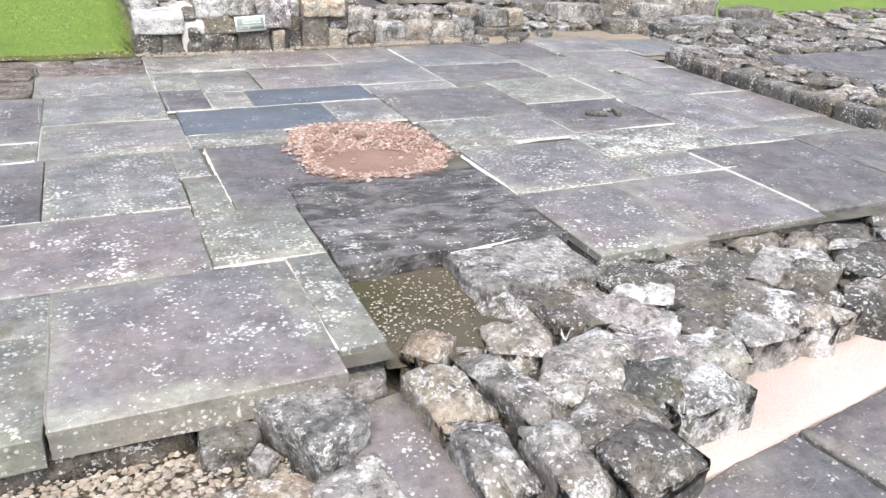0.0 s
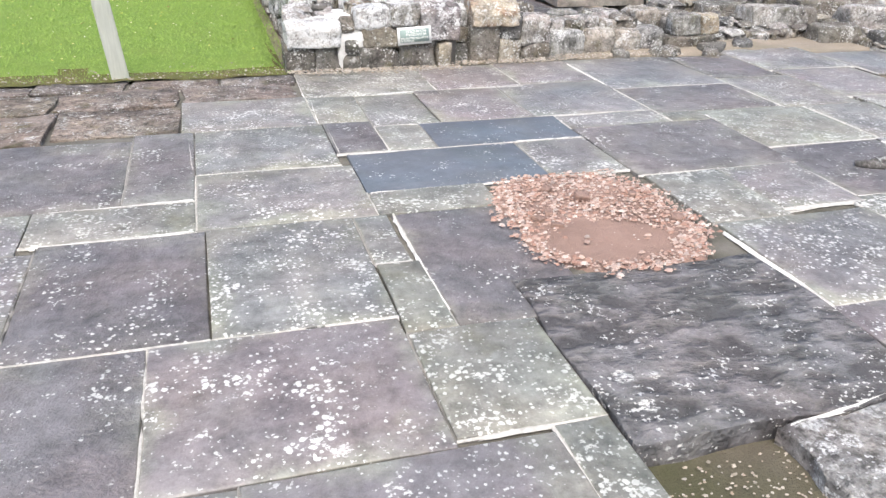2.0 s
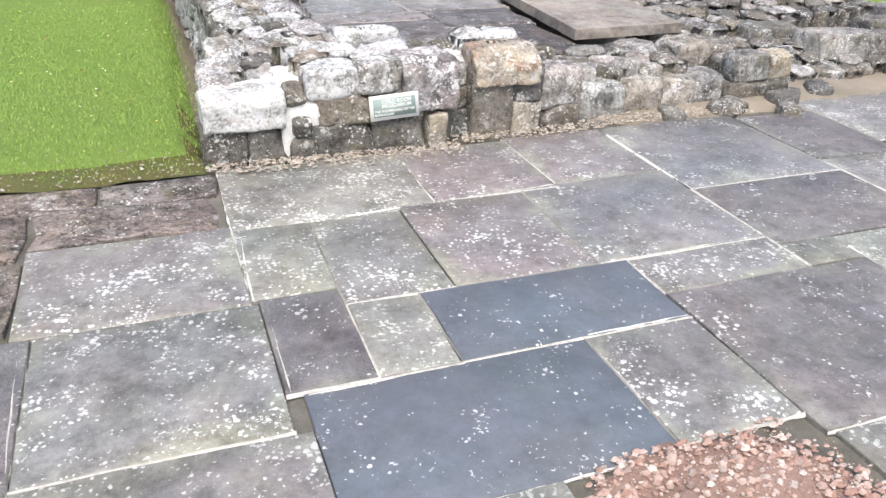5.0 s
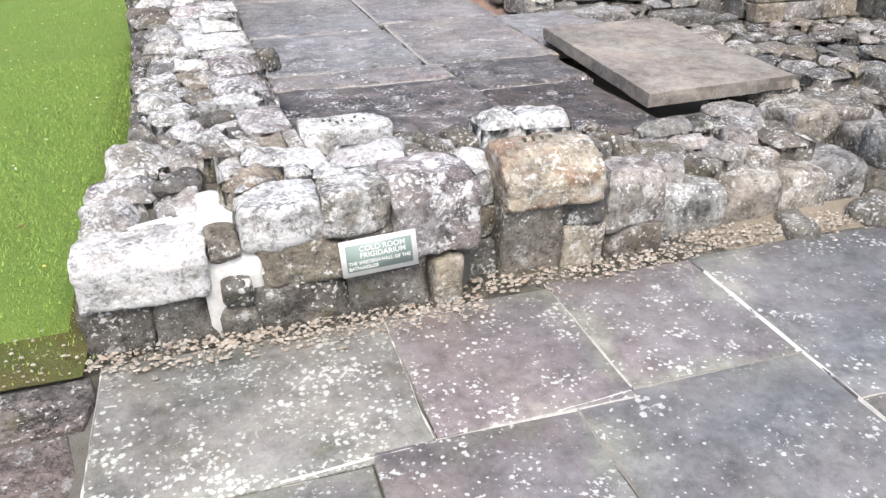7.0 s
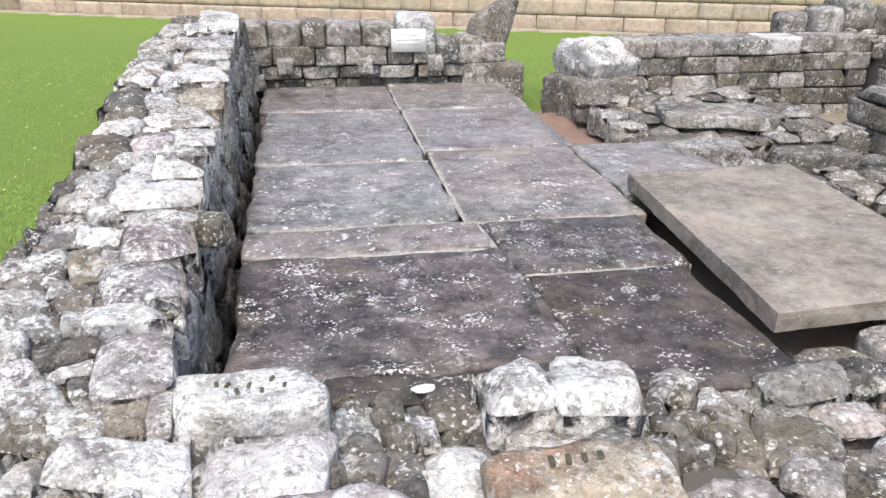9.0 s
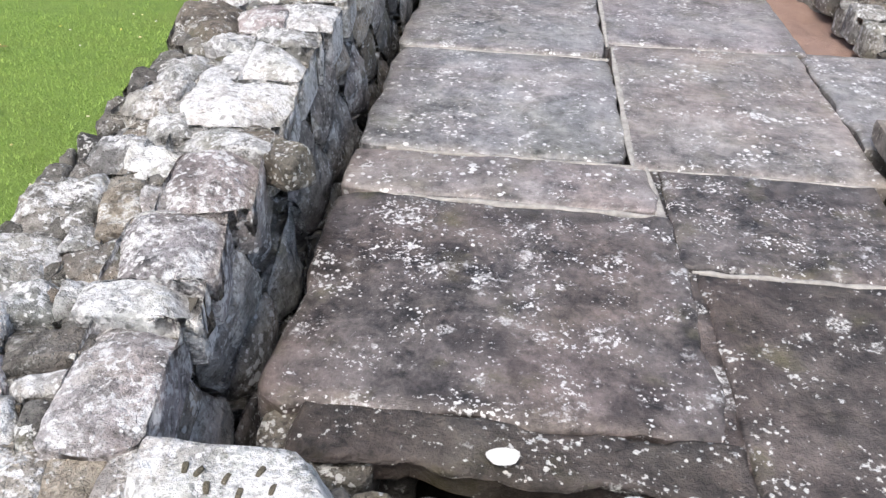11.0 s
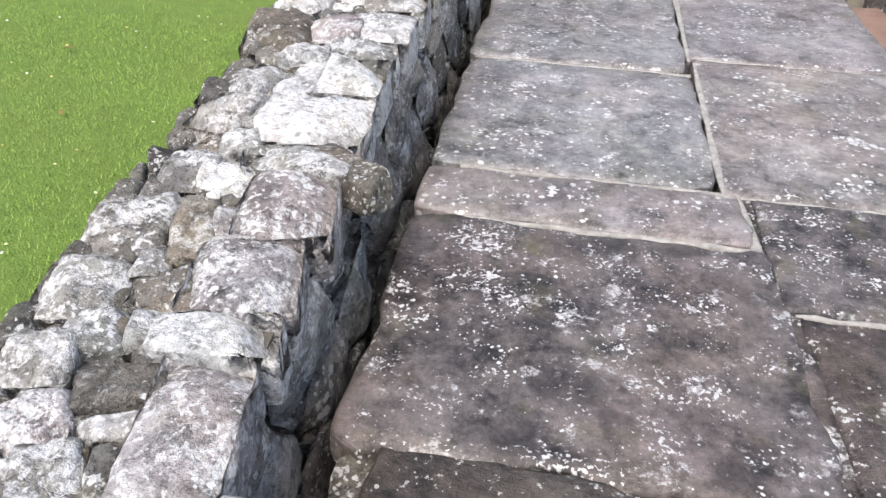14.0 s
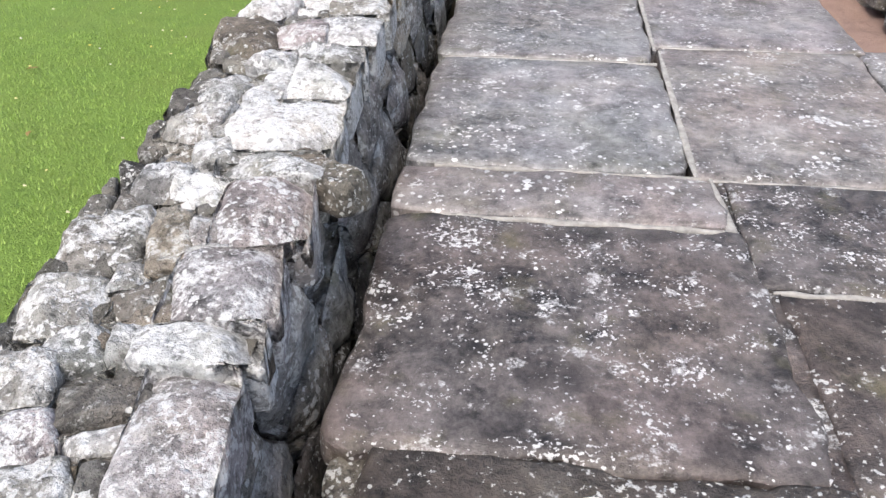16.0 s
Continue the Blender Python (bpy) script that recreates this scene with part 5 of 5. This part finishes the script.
for j in range(5):
    x = -5.0 - 0.25 * (j % 2)
    while x < 12:
        w = rng.choice((0, 1, 2, 3))
        width = (0.5, 0.62, 0.42, 0.72)[w]
        part("boundary_stone", shapes[w], boundary).location = (x + width / 2, 13.53, 0.12 + 0.245 * j)
        x += width + 0.003
boundary.matrix_basis = pose(5.2, 11.05, 0, 0, 0, -22) @ Matrix.Translation((-5.0, -13.48, 0))

# ---------- the pavement of large flagstones ----------
pavement = tagged(new("pavement", sheet("pavement", -3.4, 4.5, -4.34, 0.15, -0.02, JOINT, 0.1, 0.006, 6)),
                  "broad pavement of worn purple-grey and greenish sandstone flags", "pavement", kind="structure")
part("joint_bed", sheet("joint_bed", -3.4, 0.42, -5.02, -4.33, -0.024, JOINT, 0.1, 0.006, 6), pavement)
part("joint_bed", sheet("joint_bed", 4.48, 5.95, -1.0, 0.3, -0.022, SOIL, 0.1, 0.008, 6), pavement)
part("joint_bed", sheet("joint_bed", 1.48, 4.5, -4.6, -4.33, -0.024, JOINT, 0.1, 0.006, 6), pavement)


flags = []


def flag(x0, x1, y0, y1, mat=None, thick=0.1, gap=0.003, relief=0.0035, rise=0.0, label="", ragged=0.006):
    flags.append([[x0, x1, y0, y1], mat or FLAG, thick, gap, relief, rise, label, ragged])


def close_joints(reach=0.034):
    """Bring facing edges of neighbouring flags onto one line, so that every joint is narrow."""
    for lo, hi, a, b in ((1, 0, 2, 3), (3, 2, 0, 1)):
        groups = []
        for f in flags:
            for g in flags:
                p, q = f[0], g[0]
                if f is not g and abs(q[hi] - p[lo]) < reach and min(p[b], q[b]) - max(p[a], q[a]) > 0.04:
                    pair = {(flags.index(f), lo), (flags.index(g), hi)}
                    for other in [o for o in groups if o & pair]:
                        pair |= other
                        groups.remove(other)
                    groups.append(pair)
        for edges in groups:
            line = sum(flags[i][0][k] for i, k in edges) / len(edges)
            for i, k in edges:
                flags[i][0][k] = line


def lay_flags():
    for k, ((x0, x1, y0, y1), mat, thick, gap, relief, rise, label, ragged) in enumerate(flags):
        s = 201 + k
        r = random.Random(s)
        slab("flagstone", pavement, x0 + gap, x1 - gap, y0 + gap, y1 - gap, rise + r.uniform(-0.003, 0.003), thick, mat, s,
             (r.uniform(-0.2, 0.2), r.uniform(-0.2, 0.2)), r.uniform(-0.15, 0.15), label, ragged=ragged, relief=relief, step=0.14, drop=0.004, lip_width=0.006)


def mortar(x0, x1, y0, y1, mat=None):
    """A worn, broken run of pale joint mortar, flush with the flags."""
    s = int(abs(x0 * 310 + y0 * 170)) + 1
    d = Vector((x1 - x0, y1 - y0, 0))
    n = max(6, int(d.length / 0.03))
    side = Vector((-d.y, d.x, 0)).normalized()
    verts, faces = [], []
    for k in range(n + 1):
        c = Vector((x0, y0, 0)) + d * (k / n)
        f = grain((c.x, c.y, 0), 2.2, s) + 0.6 * grain((c.x, c.y, 0), 17.0, s) + 0.12
        w = 0.0055 + 0.007 * f if f > 0.0 else 0.0005
        c += side * 0.004 * grain((c.x, c.y, 3), 9.0, s)
        verts += [tuple(c + side * w + Vector((0, 0, -0.012))), tuple(c + Vector((0, 0, 0.001 + 0.004 * f))), tuple(c - side * w + Vector((0, 0, -0.012)))]
    for k in range(n):
        a = 3 * k
        faces += [(a, a + 1, a + 4, a + 3), (a + 1, a + 2, a + 5, a + 4)]
    part("joint_mortar", mesh_of("joint_mortar", verts, faces, mat or (WHITE_MORTAR if s % 3 else PALE_POINTING)), pavement, "worn pale joint mortar" if mat else "worn white joint mortar")


# beside the wall
flag(0.02, 0.93, -0.74, -0.05, FLAG_GREEN)
flag(0.93, 1.56, -0.69, -0.04, FLAG_PLAIN)
flag(1.56, 2.18, -0.65, -0.0, FLAG_PLAIN)
flag(2.18, 3.1, -0.9, 0.02, FLAG_GREY)
flag(0.02, 0.325, -1.3, -0.745, FLAG_GREEN)
flag(0.325, 0.745, -1.42, -0.715)
flag(0.745, 1.36, -1.42, -0.695, FLAG_PLAIN)
flag(1.36, 2.17, -1.42, -0.655, FLAG_GREY)
flag(2.17, 3.12, -1.5, -0.9, FLAG_DARK)
# slates and their small neighbours
flag(0.04, 0.33, -1.87, -1.305, FLAG_DARK)
flag(0.33, 0.6, -1.87, -1.43, FLAG_GREEN)
flag(0.6, 1.46, -1.86, -1.43, SLATE, label="dark blue slate flag")
flag(0.1, 1.035, -2.42, -1.87, SLATE, label="dark blue slate flag")
flag(1.04, 1.48, -2.41, -1.84)
flag(1.47, 2.17, -1.69, -1.42)
flag(1.49, 2.45, -2.5, -1.7, FLAG_DARK)
flag(2.172, 2.448, -1.698, -1.502, FLAG_GREEN)
flag(2.45, 3.25, -2.25, -1.5, FLAG_GREEN)
flag(1.5, 1.93, -3.1, -2.5, FLAG_GREEN)
flag(1.93, 2.4, -3.04, -2.5)
flag(2.4, 3.2, -2.98, -2.25, FLAG_DARK)
flag(1.52, 2.33, -3.85, -3.12)
flag(2.33, 3.28, -3.5, -2.99, FLAG_LICHEN)
flag(2.33, 2.95, -3.85, -3.5)
flag(1.5, 2.08, -4.62, -3.86, FLAG_PLAIN)
flag(2.08, 2.85, -4.58, -3.86, FLAG_PLAIN)
flag(2.85, 3.75, -4.52, -3.5, FLAG_DARK)
flag(3.75, 4.55, -4.6, -3.45, FLAG_DARK)
flag(3.28, 3.75, -3.5, -3.2)
flag(3.75, 4.45, -3.45, -3.1)
flag(3.2, 3.85, -3.2, -2.25)
flag(3.85, 4.48, -3.1, -2.3, FLAG_PLAIN)
flag(3.25, 3.8, -2.25, -1.55)
flag(3.8, 4.46, -2.3, -1.4)
flag(3.12, 3.75, -1.55, -0.75)
flag(3.75, 4.48, -1.4, -0.6, FLAG_PLAIN)
flag(3.1, 3.7, -0.75, -0.05, FLAG_DARK)
flag(3.7, 4.55, -0.6, 0.15)
flag(4.55, 5.25, -0.85, -0.1, FLAG_GREY)
flag(5.25, 5.9, -0.75, 0.0)
# greenish strip, dark stone, red patch, rippled stone
flag(0.08, 0.66, -2.68, -2.43, FLAG_GREEN)
flag(-0.05, 0.12, -3.15, -2.69, FLAG_GREEN)
flag(-0.04, 0.14, -3.66, -3.15, FLAG_GREEN)
flag(0.0, 0.4, -4.2, -3.66, FLAG_GREEN)
flag(0.155, 0.7, -3.65, -2.7, FLAG_DARK, ragged=0.015, rise=-0.003)
flag(0.42, 1.48, -4.36, -3.4, RIPPLED, relief=0.012, ragged=0.03, label="dark flag with a rippled worn surface")
flag(0.25, 0.44, -4.95, -4.22, FLAG_GREEN)
flag(-0.6, 0.245, -5.08, -4.24, FLAG_PLAIN)
# columns towards the lawn
flag(-0.77, 0.01, -1.31, -0.7)
flag(-0.72, 0.03, -2.02, -1.32)
flag(-0.67, 0.07, -2.68, -2.03)
flag(-0.65, -0.055, -3.53, -2.695)
flag(-0.85, -0.02, -4.22, -3.55, FLAG_PLAIN)
flag(-0.83, -0.61, -4.53, -4.25, FLAG_GREEN)
flag(-0.98, -0.61, -5.1, -4.545, FLAG_GREEN)
flag(-1.0, -0.7, -2.34, -1.34, FLAG_DARK)
flag(-1.95, -1.01, -2.34, -1.42, FLAG_DARK)
flag(-1.36, -0.66, -2.69, -2.35, FLAG_GREEN)
flag(-2.2, -1.37, -2.75, -2.36)
flag(-1.29, -0.66, -3.54, -2.7, FLAG_DARK)
flag(-2.1, -1.3, -3.6, -2.76)
flag(-1.5, -0.86, -4.52, -3.56, FLAG_DARK)
flag(-2.3, -1.51, -4.4, -3.6)
flag(-1.7, -0.99, -5.1, -4.53)
flag(-3.2, -2.2, -3.6, -2.36)
flag(-3.3, -2.3, -4.5, -3.6)
flag(-2.7, -1.7, -5.1, -4.5)
flag(-3.2, -1.96, -2.35, -1.5)
# rough kerb strip along the lawn
for x0, x1, y0, y1 in ((-0.74, -0.02, -0.68, -0.38), (-0.5, 0.0, -0.37, -0.1), (-1.1, -0.51, -0.35, -0.08), (-1.5, -0.75, -0.75, -0.36), (-1.7, -1.11, -0.34, -0.05), (-1.45, -0.79, -1.3, -0.78),
                       (-2.3, -1.52, -0.8, -0.32), (-2.3, -1.71, -0.3, -0.05), (-2.3, -1.46, -1.4, -0.82), (-3.2, -2.32, -1.45, -0.7), (-3.2, -2.32, -0.68, -0.05)):
    flag(x0, x1, y0, y1, FLAG_ROUGH, relief=0.018, ragged=0.035, gap=0.012)

close_joints()
lay_flags()

# thin pale mortar left in the joints round most flags
for k, f in enumerate(flags):
    x0, x1, y0, y1 = f[0]
    if f[1] is not FLAG_ROUGH and k % 4 and y0 > -4.3:
        mortar(x0, x1, y0, y0, PALE_POINTING if k % 2 else POINTING)
    if f[1] not in (FLAG_ROUGH, RIPPLED) and k % 3:
        mortar(x0, x0, y0, y1, POINTING if k % 2 else PALE_POINTING)
# white mortar in some joints
mortar(0.02, 0.33, -0.755, -0.735)
mortar(0.5, 0.93, -0.725, -0.7)
mortar(0.925, 0.93, -0.68, -0.05)
mortar(1.3, 1.55, -0.685, -0.665)
mortar(2.175, 2.18, -1.4, -0.1)
mortar(1.36, 2.16, -1.425, -1.41)
mortar(0.01, 0.02, -0.75, -0.1)
mortar(0.02, 0.04, -1.3, -0.8)
mortar(0.05, 0.06, -1.85, -1.35)
mortar(0.1, 0.6, -1.875, -1.87)
mortar(1.06, 1.46, -1.852, -1.85)
mortar(1.045, 1.04, -2.2, -1.87)
mortar(0.1, 0.95, -2.43, -2.425)
mortar(0.14, 0.15, -2.75, -3.55)
mortar(-0.62, 0.0, -2.695, -2.685)
mortar(-0.72, -0.7, -1.35, -1.95)
mortar(-1.3, -0.7, -2.35, -2.34)
mortar(-1.005, -1.0, -2.33, -1.85)
mortar(-1.36, -1.35, -2.4, -2.7)
mortar(-1.32, -0.7, -2.7, -2.69)
mortar(0.245, 0.25, -4.25, -4.95)
mortar(1.5, 1.52, -3.2, -4.1)
mortar(1.9, 2.35, -3.08, -3.02)
mortar(2.4, 3.2, -2.99, -2.98)
mortar(2.85, 2.86, -3.55, -4.45)
mortar(2.5, 2.95, -3.86, -3.84)
mortar(2.44, 2.46, -2.2, -1.6)
mortar(3.2, 3.22, -2.3, -3.1)
mortar(3.28, 3.75, -3.5, -3.49)
mortar(0.9, 1.42, -4.385, -4.32)
mortar(3.1, 3.12, -1.5, -0.8)

# ---------- red patch of broken mortar bed ----------
def patch_inside(x, y):
    u, v = (x - 1.03) / 0.4, (y + 2.91) / 0.49
    return 1.0 - (abs(u) ** 3 + abs(v) ** 3) ** (1 / 3) + 0.16 * grain((x, y, 0), 6.0, 4) + 0.08 * grain((x, y, 0), 17.0, 6)



patch = tagged(new("red_patch", sheet("red_patch", 0.5, 1.56, -3.52, -2.36, 0.002, RED_SOIL, 0.03, 0.01, 12, 0.0, patch_inside)), "patch of exposed red crushed-brick mortar bed", "mortar bed", kind="stuff")
rr = random.Random(8)
bits = []
while len(bits) < 4200:
    x, y = rr.uniform(0.55, 1.54), rr.uniform(-3.5, -2.4)
    d = patch_inside(x, y)
    smooth_part = math.hypot((x - 0.97) / 0.27, (y + 3.17) / 0.18) < 1
    if d > -0.06 - 0.12 * rr.random() ** 3 and not (smooth_part and rr.random() < 0.95) and (d < 0.2 or rr.random() < 0.6):
        bits.append((x, y, 0.004 + rr.uniform(0, 0.008), rr.choice((0.002, 0.003, 0.003, 0.004, 0.005, 0.006, 0.008, 0.011, 0.015))))
tagged(new("red_rubble", scatter_mesh("red_rubble", RED_CHIP, bits)), "broken red and pale mortar fragments lying in the patch", "rubble", kind="stuff")
for x, y, s in ((1.05, -2.72, 0.055), (0.82, -2.86, 0.03), (0.75, -2.92, 0.035), (0.8, -3.0, 0.03), (1.3, -2.75, 0.03), (0.92, -2.6, 0.03), (1.36, -3.05, 0.035)):
    fr = new("loose_fragment", block_mesh("loose_fragment", (s * 1.8, s * 1.3, s * 0.6), RED_SOIL, int(x * 100), n=5, k=9, rough=0.004, facets=6, taper=0.25))
    fr.matrix_basis = pose(x, y, 0.012, rr.uniform(-8, 8), rr.uniform(-8, 8), rr.uniform(0, 180))
    tagged(fr, "loose reddish fragment lying on the mortar bed", "stone", "fragments in the red patch")

# ---------- sunken earth pit ----------
tagged(new("earth_pit", sheet("earth_pit", 0.4, 1.15, -5.0, -4.33, -0.075, DARK_SOIL, 0.04, 0.02, 15)), "sunken patch of brown earth and pale grit", "earth", kind="stuff")
tagged(new("pit_grit", scatter_mesh("pit_grit", PEBBLE, [(rr.uniform(0.46, 0.88), -4.4 - abs(rr.gauss(0.25, 0.16)), -0.07 + rr.uniform(0, 0.01), rr.uniform(0.003, 0.007)) for _ in range(420)])),
       "pale grit in the sunken earth", "gravel", kind="stuff")

# ---------- rubble footing at the pavement's edge ----------
footing = thing("rubble_footing", "broad footing of large rounded rubble stones with lichen", "wall", "structure")
block("mortar_core", footing, 1.05, 3.75, -5.2, -4.5, -0.4, -0.08, MORTAR, n=12, k=20, rough=0.02)
cobbles(footing, "rubble_stone", (-0.62, -5.16, -0.03), (0.8, -0.6, 0), (0.6, 0.8, 0), 4.0, 4.2, 12, 21, [RUBBLE_DARK, RUBBLE, RUBBLE_DARK], 101, depth=0.24, crown=0.016, gap=0.0, jitter=0.36, uneven=0.012,
        rough=0.018, keep=lambda at: (-5.3 if at.x > 1.35 else -5.62) < at.y < -4.57 and 0.93 < at.x < 3.8)
laid(footing, "rubble_stone", (
    (1.02, -4.80, 0.34, 0.18, -20, FOOT), (0.88, -5.02, 0.23, 0.17, -24, FOOT), (1.03, -5.23, 0.27, 0.42, -36, FOOT), (1.3, -4.93, 0.17, 0.36, 24, FOOT), (1.29, -5.17, 0.2, 0.22, -6, PINKISH),
    (0.52, -5.23, 0.18, 0.28, 9, TAN), (0.73, -5.27, 0.14, 0.52, 12, FOOT), (0.52, -5.53, 0.15, 0.32, 0, FOOT), (0.71, -5.63, 0.15, 0.31, 0, FOOT), (0.95, -5.67, 0.24, 0.22, 6, RUBBLE_DARK),
    (1.16, -5.4, 0.16, 0.28, -24, RUBBLE_DARK), (1.46, -5.31, 0.28, 0.17, -5, FOOT), (1.78, -5.25, 0.27, 0.18, 4, FOOT), (2.10, -5.2, 0.34, 0.18, 6, FOOT)), -0.03, (0.0, 0.0), 0.24, 0.03, 0.02, 102, uneven=0.01)
laid(footing, "rubble_stone", (
    (1.64, -4.79, 0.28, 0.21, 27, RUBBLE_DARK), (1.92, -4.86, 0.36, 0.17, 15, RUBBLE_DARK), (2.15, -4.9, 0.24, 0.14, 27, FOOT), (2.57, -4.71, 0.26, 0.14, 18, FOOT), (2.35, -4.97, 0.34, 0.18, 30, RUBBLE_DARK),
    (1.59, -5.14, 0.2, 0.2, 33, RUBBLE_DARK), (2.72, -4.97, 0.44, 0.18, 15, RUBBLE_DARK), (1.89, -5.08, 0.33, 0.18, 30, RUBBLE_DARK), (0.55, -4.98, 0.13, 0.13, -42, TAN), (1.53, -4.66, 0.22, 0.11, 25, FOOT)),
     -0.015, (0.0, 0.0), 0.24, 0.025, 0.018, 103, uneven=0.008)
flat = slab("flat_stone", footing, 0.88, 1.44, -4.74, -4.36, 0.0, 0.12, FOOT, 303, ragged=0.03, relief=0.012)
block("large_stone", footing, 0.66, 1.0, -6.05, -5.74, -0.35, -0.15, RUBBLE_DARK, turn=10, n=13, k=12, rough=0.018, facets=4, grow=0.012)
step_stone = thing("edge_rubble", "tumbled angular stones below the pavement's edge", "rubble", "structure")
for x0, x1, y0, y1, z0, z1, turn, m in ((0.0, 0.22, -5.34, -4.98, -0.25, -0.03, 24, FOOT), (0.04, 0.26, -5.62, -5.36, -0.28, -0.1, 10, FOOT), (-0.12, 0.05, -5.5, -5.3, -0.28, -0.13, 30, TAN),
                                        (-0.24, -0.08, -5.5, -5.3, -0.28, -0.14, -10, RUBBLE_DARK), (-0.22, -0.04, -5.18, -5.06, -0.25, -0.1, 0, RUBBLE_DARK), (-0.1, -0.02, -5.26, -5.18, -0.25, -0.12, 40, FOOT),
                                        (0.2, 0.4, -5.06, -4.94, -0.25, -0.08, 6, FOOT)):
    block("stone_block", step_stone, x0, x1, y0, y1, z0, z1, m, turn=turn, n=11, k=12, rough=0.016, facets=5)
for x0, x1 in ((-3.2, -1.9), (-1.9, -0.9), (-0.88, -0.22)):
    block("edge_course", step_stone, x0, x1, -5.06, -4.8, -0.3, -0.1, RUBBLE_DARK, n=6, k=14)

lower = tagged(new("lower_floor", sheet("lower_floor", 0.1, 5.0, -7.5, -5.0, -0.205, JOINT, 0.15, 0.01, 21)), "lower sunken floor below the footing", "floor", kind="structure")
flag_lower = slab("flagstone", lower, 0.22, 0.52, -6.0, -5.08, -0.12, 0.1, FLAG_PLAIN, 401, turn=12)
for k, (x0, x1) in enumerate(((1.1, 1.62), (1.63, 2.5), (2.51, 3.4))):
    yc = -5.82 + ((x0 + x1) / 2 - 2.375) * 0.158
    slab("flagstone", lower, x0, x1, yc - 0.29, yc + 0.29, -0.17, 0.05, FLAG_DARK, 402 + k, turn=9)
band = slab("pink_band", lower, 1.05, 3.7, -5.52, -5.22, -0.165, 0.06, PINK, 410, turn=9, relief=0.004, label="smooth pale pink concrete band")

gravel = [(rr.uniform(-2.2, 0.1), rr.uniform(-5.75, -5.06), -0.19 + rr.uniform(0, 0.016), rr.choice((0.004, 0.006, 0.008, 0.01, 0.014))) for _ in range(9000)]
tagged(new("gravel", scatter_mesh("gravel", PEBBLE, gravel)), "loose pale gravel below the pavement's edge", "gravel", kind="stuff")
gravel2 = []
for _ in range(2600):
    x = rr.uniform(-0.02, 3.3)
    gravel2.append((x, -0.05 + rr.gauss(0.0, 0.05) + (0.1 if x > 1.3 else 0.0) + (0.06 if x > 2.2 else 0), 0.004 + rr.uniform(0, 0.008), rr.choice((0.003, 0.004, 0.006, 0.008, 0.011))))
tagged(new("wall_grit", scatter_mesh("wall_grit", PEBBLE, gravel2)), "pale grit gathered along the foot of the front wall", "gravel", kind="stuff")
tagged(new("bare_earth", sheet("bare_earth", 2.3, 4.6, 0.02, 1.3, 0.012, SOIL, 0.08, 0.02, 17, 0.05)), "trodden tan earth with embedded stones", "earth", kind="stuff")
for x, y, s in ((3.2, 0.12, 0.3), (3.7, 0.2, 0.35), (4.1, 0.3, 0.28), (2.75, 0.1, 0.2), (3.55, -0.02, 0.2)):
    st = new("embedded_stone", block_mesh("embedded_stone", (s, s * 0.6, 0.07), RUBBLE_DARK, int(x * 50), n=5, k=4))
    st.matrix_basis = pose(x, y, 0.012, 0, 0, rr.uniform(0, 90))
    tagged(st, "flat stone set in the bare earth", "stone", "stones in the earth")
for x, y, a in ((2.86, -2.62, 20), (2.95, -2.66, 70), (2.78, -2.66, -30)):
    st = new("dark_fragment", block_mesh("dark_fragment", (0.16, 0.035, 0.03), RUBBLE_DARK, int(x * 70), n=3, k=4, rough=0.008))
    st.matrix_basis = pose(x, y, 0.012, 0, 0, a)
    tagged(st, "dark broken fragment lying on a flag", "stone", "fragments on the flag")
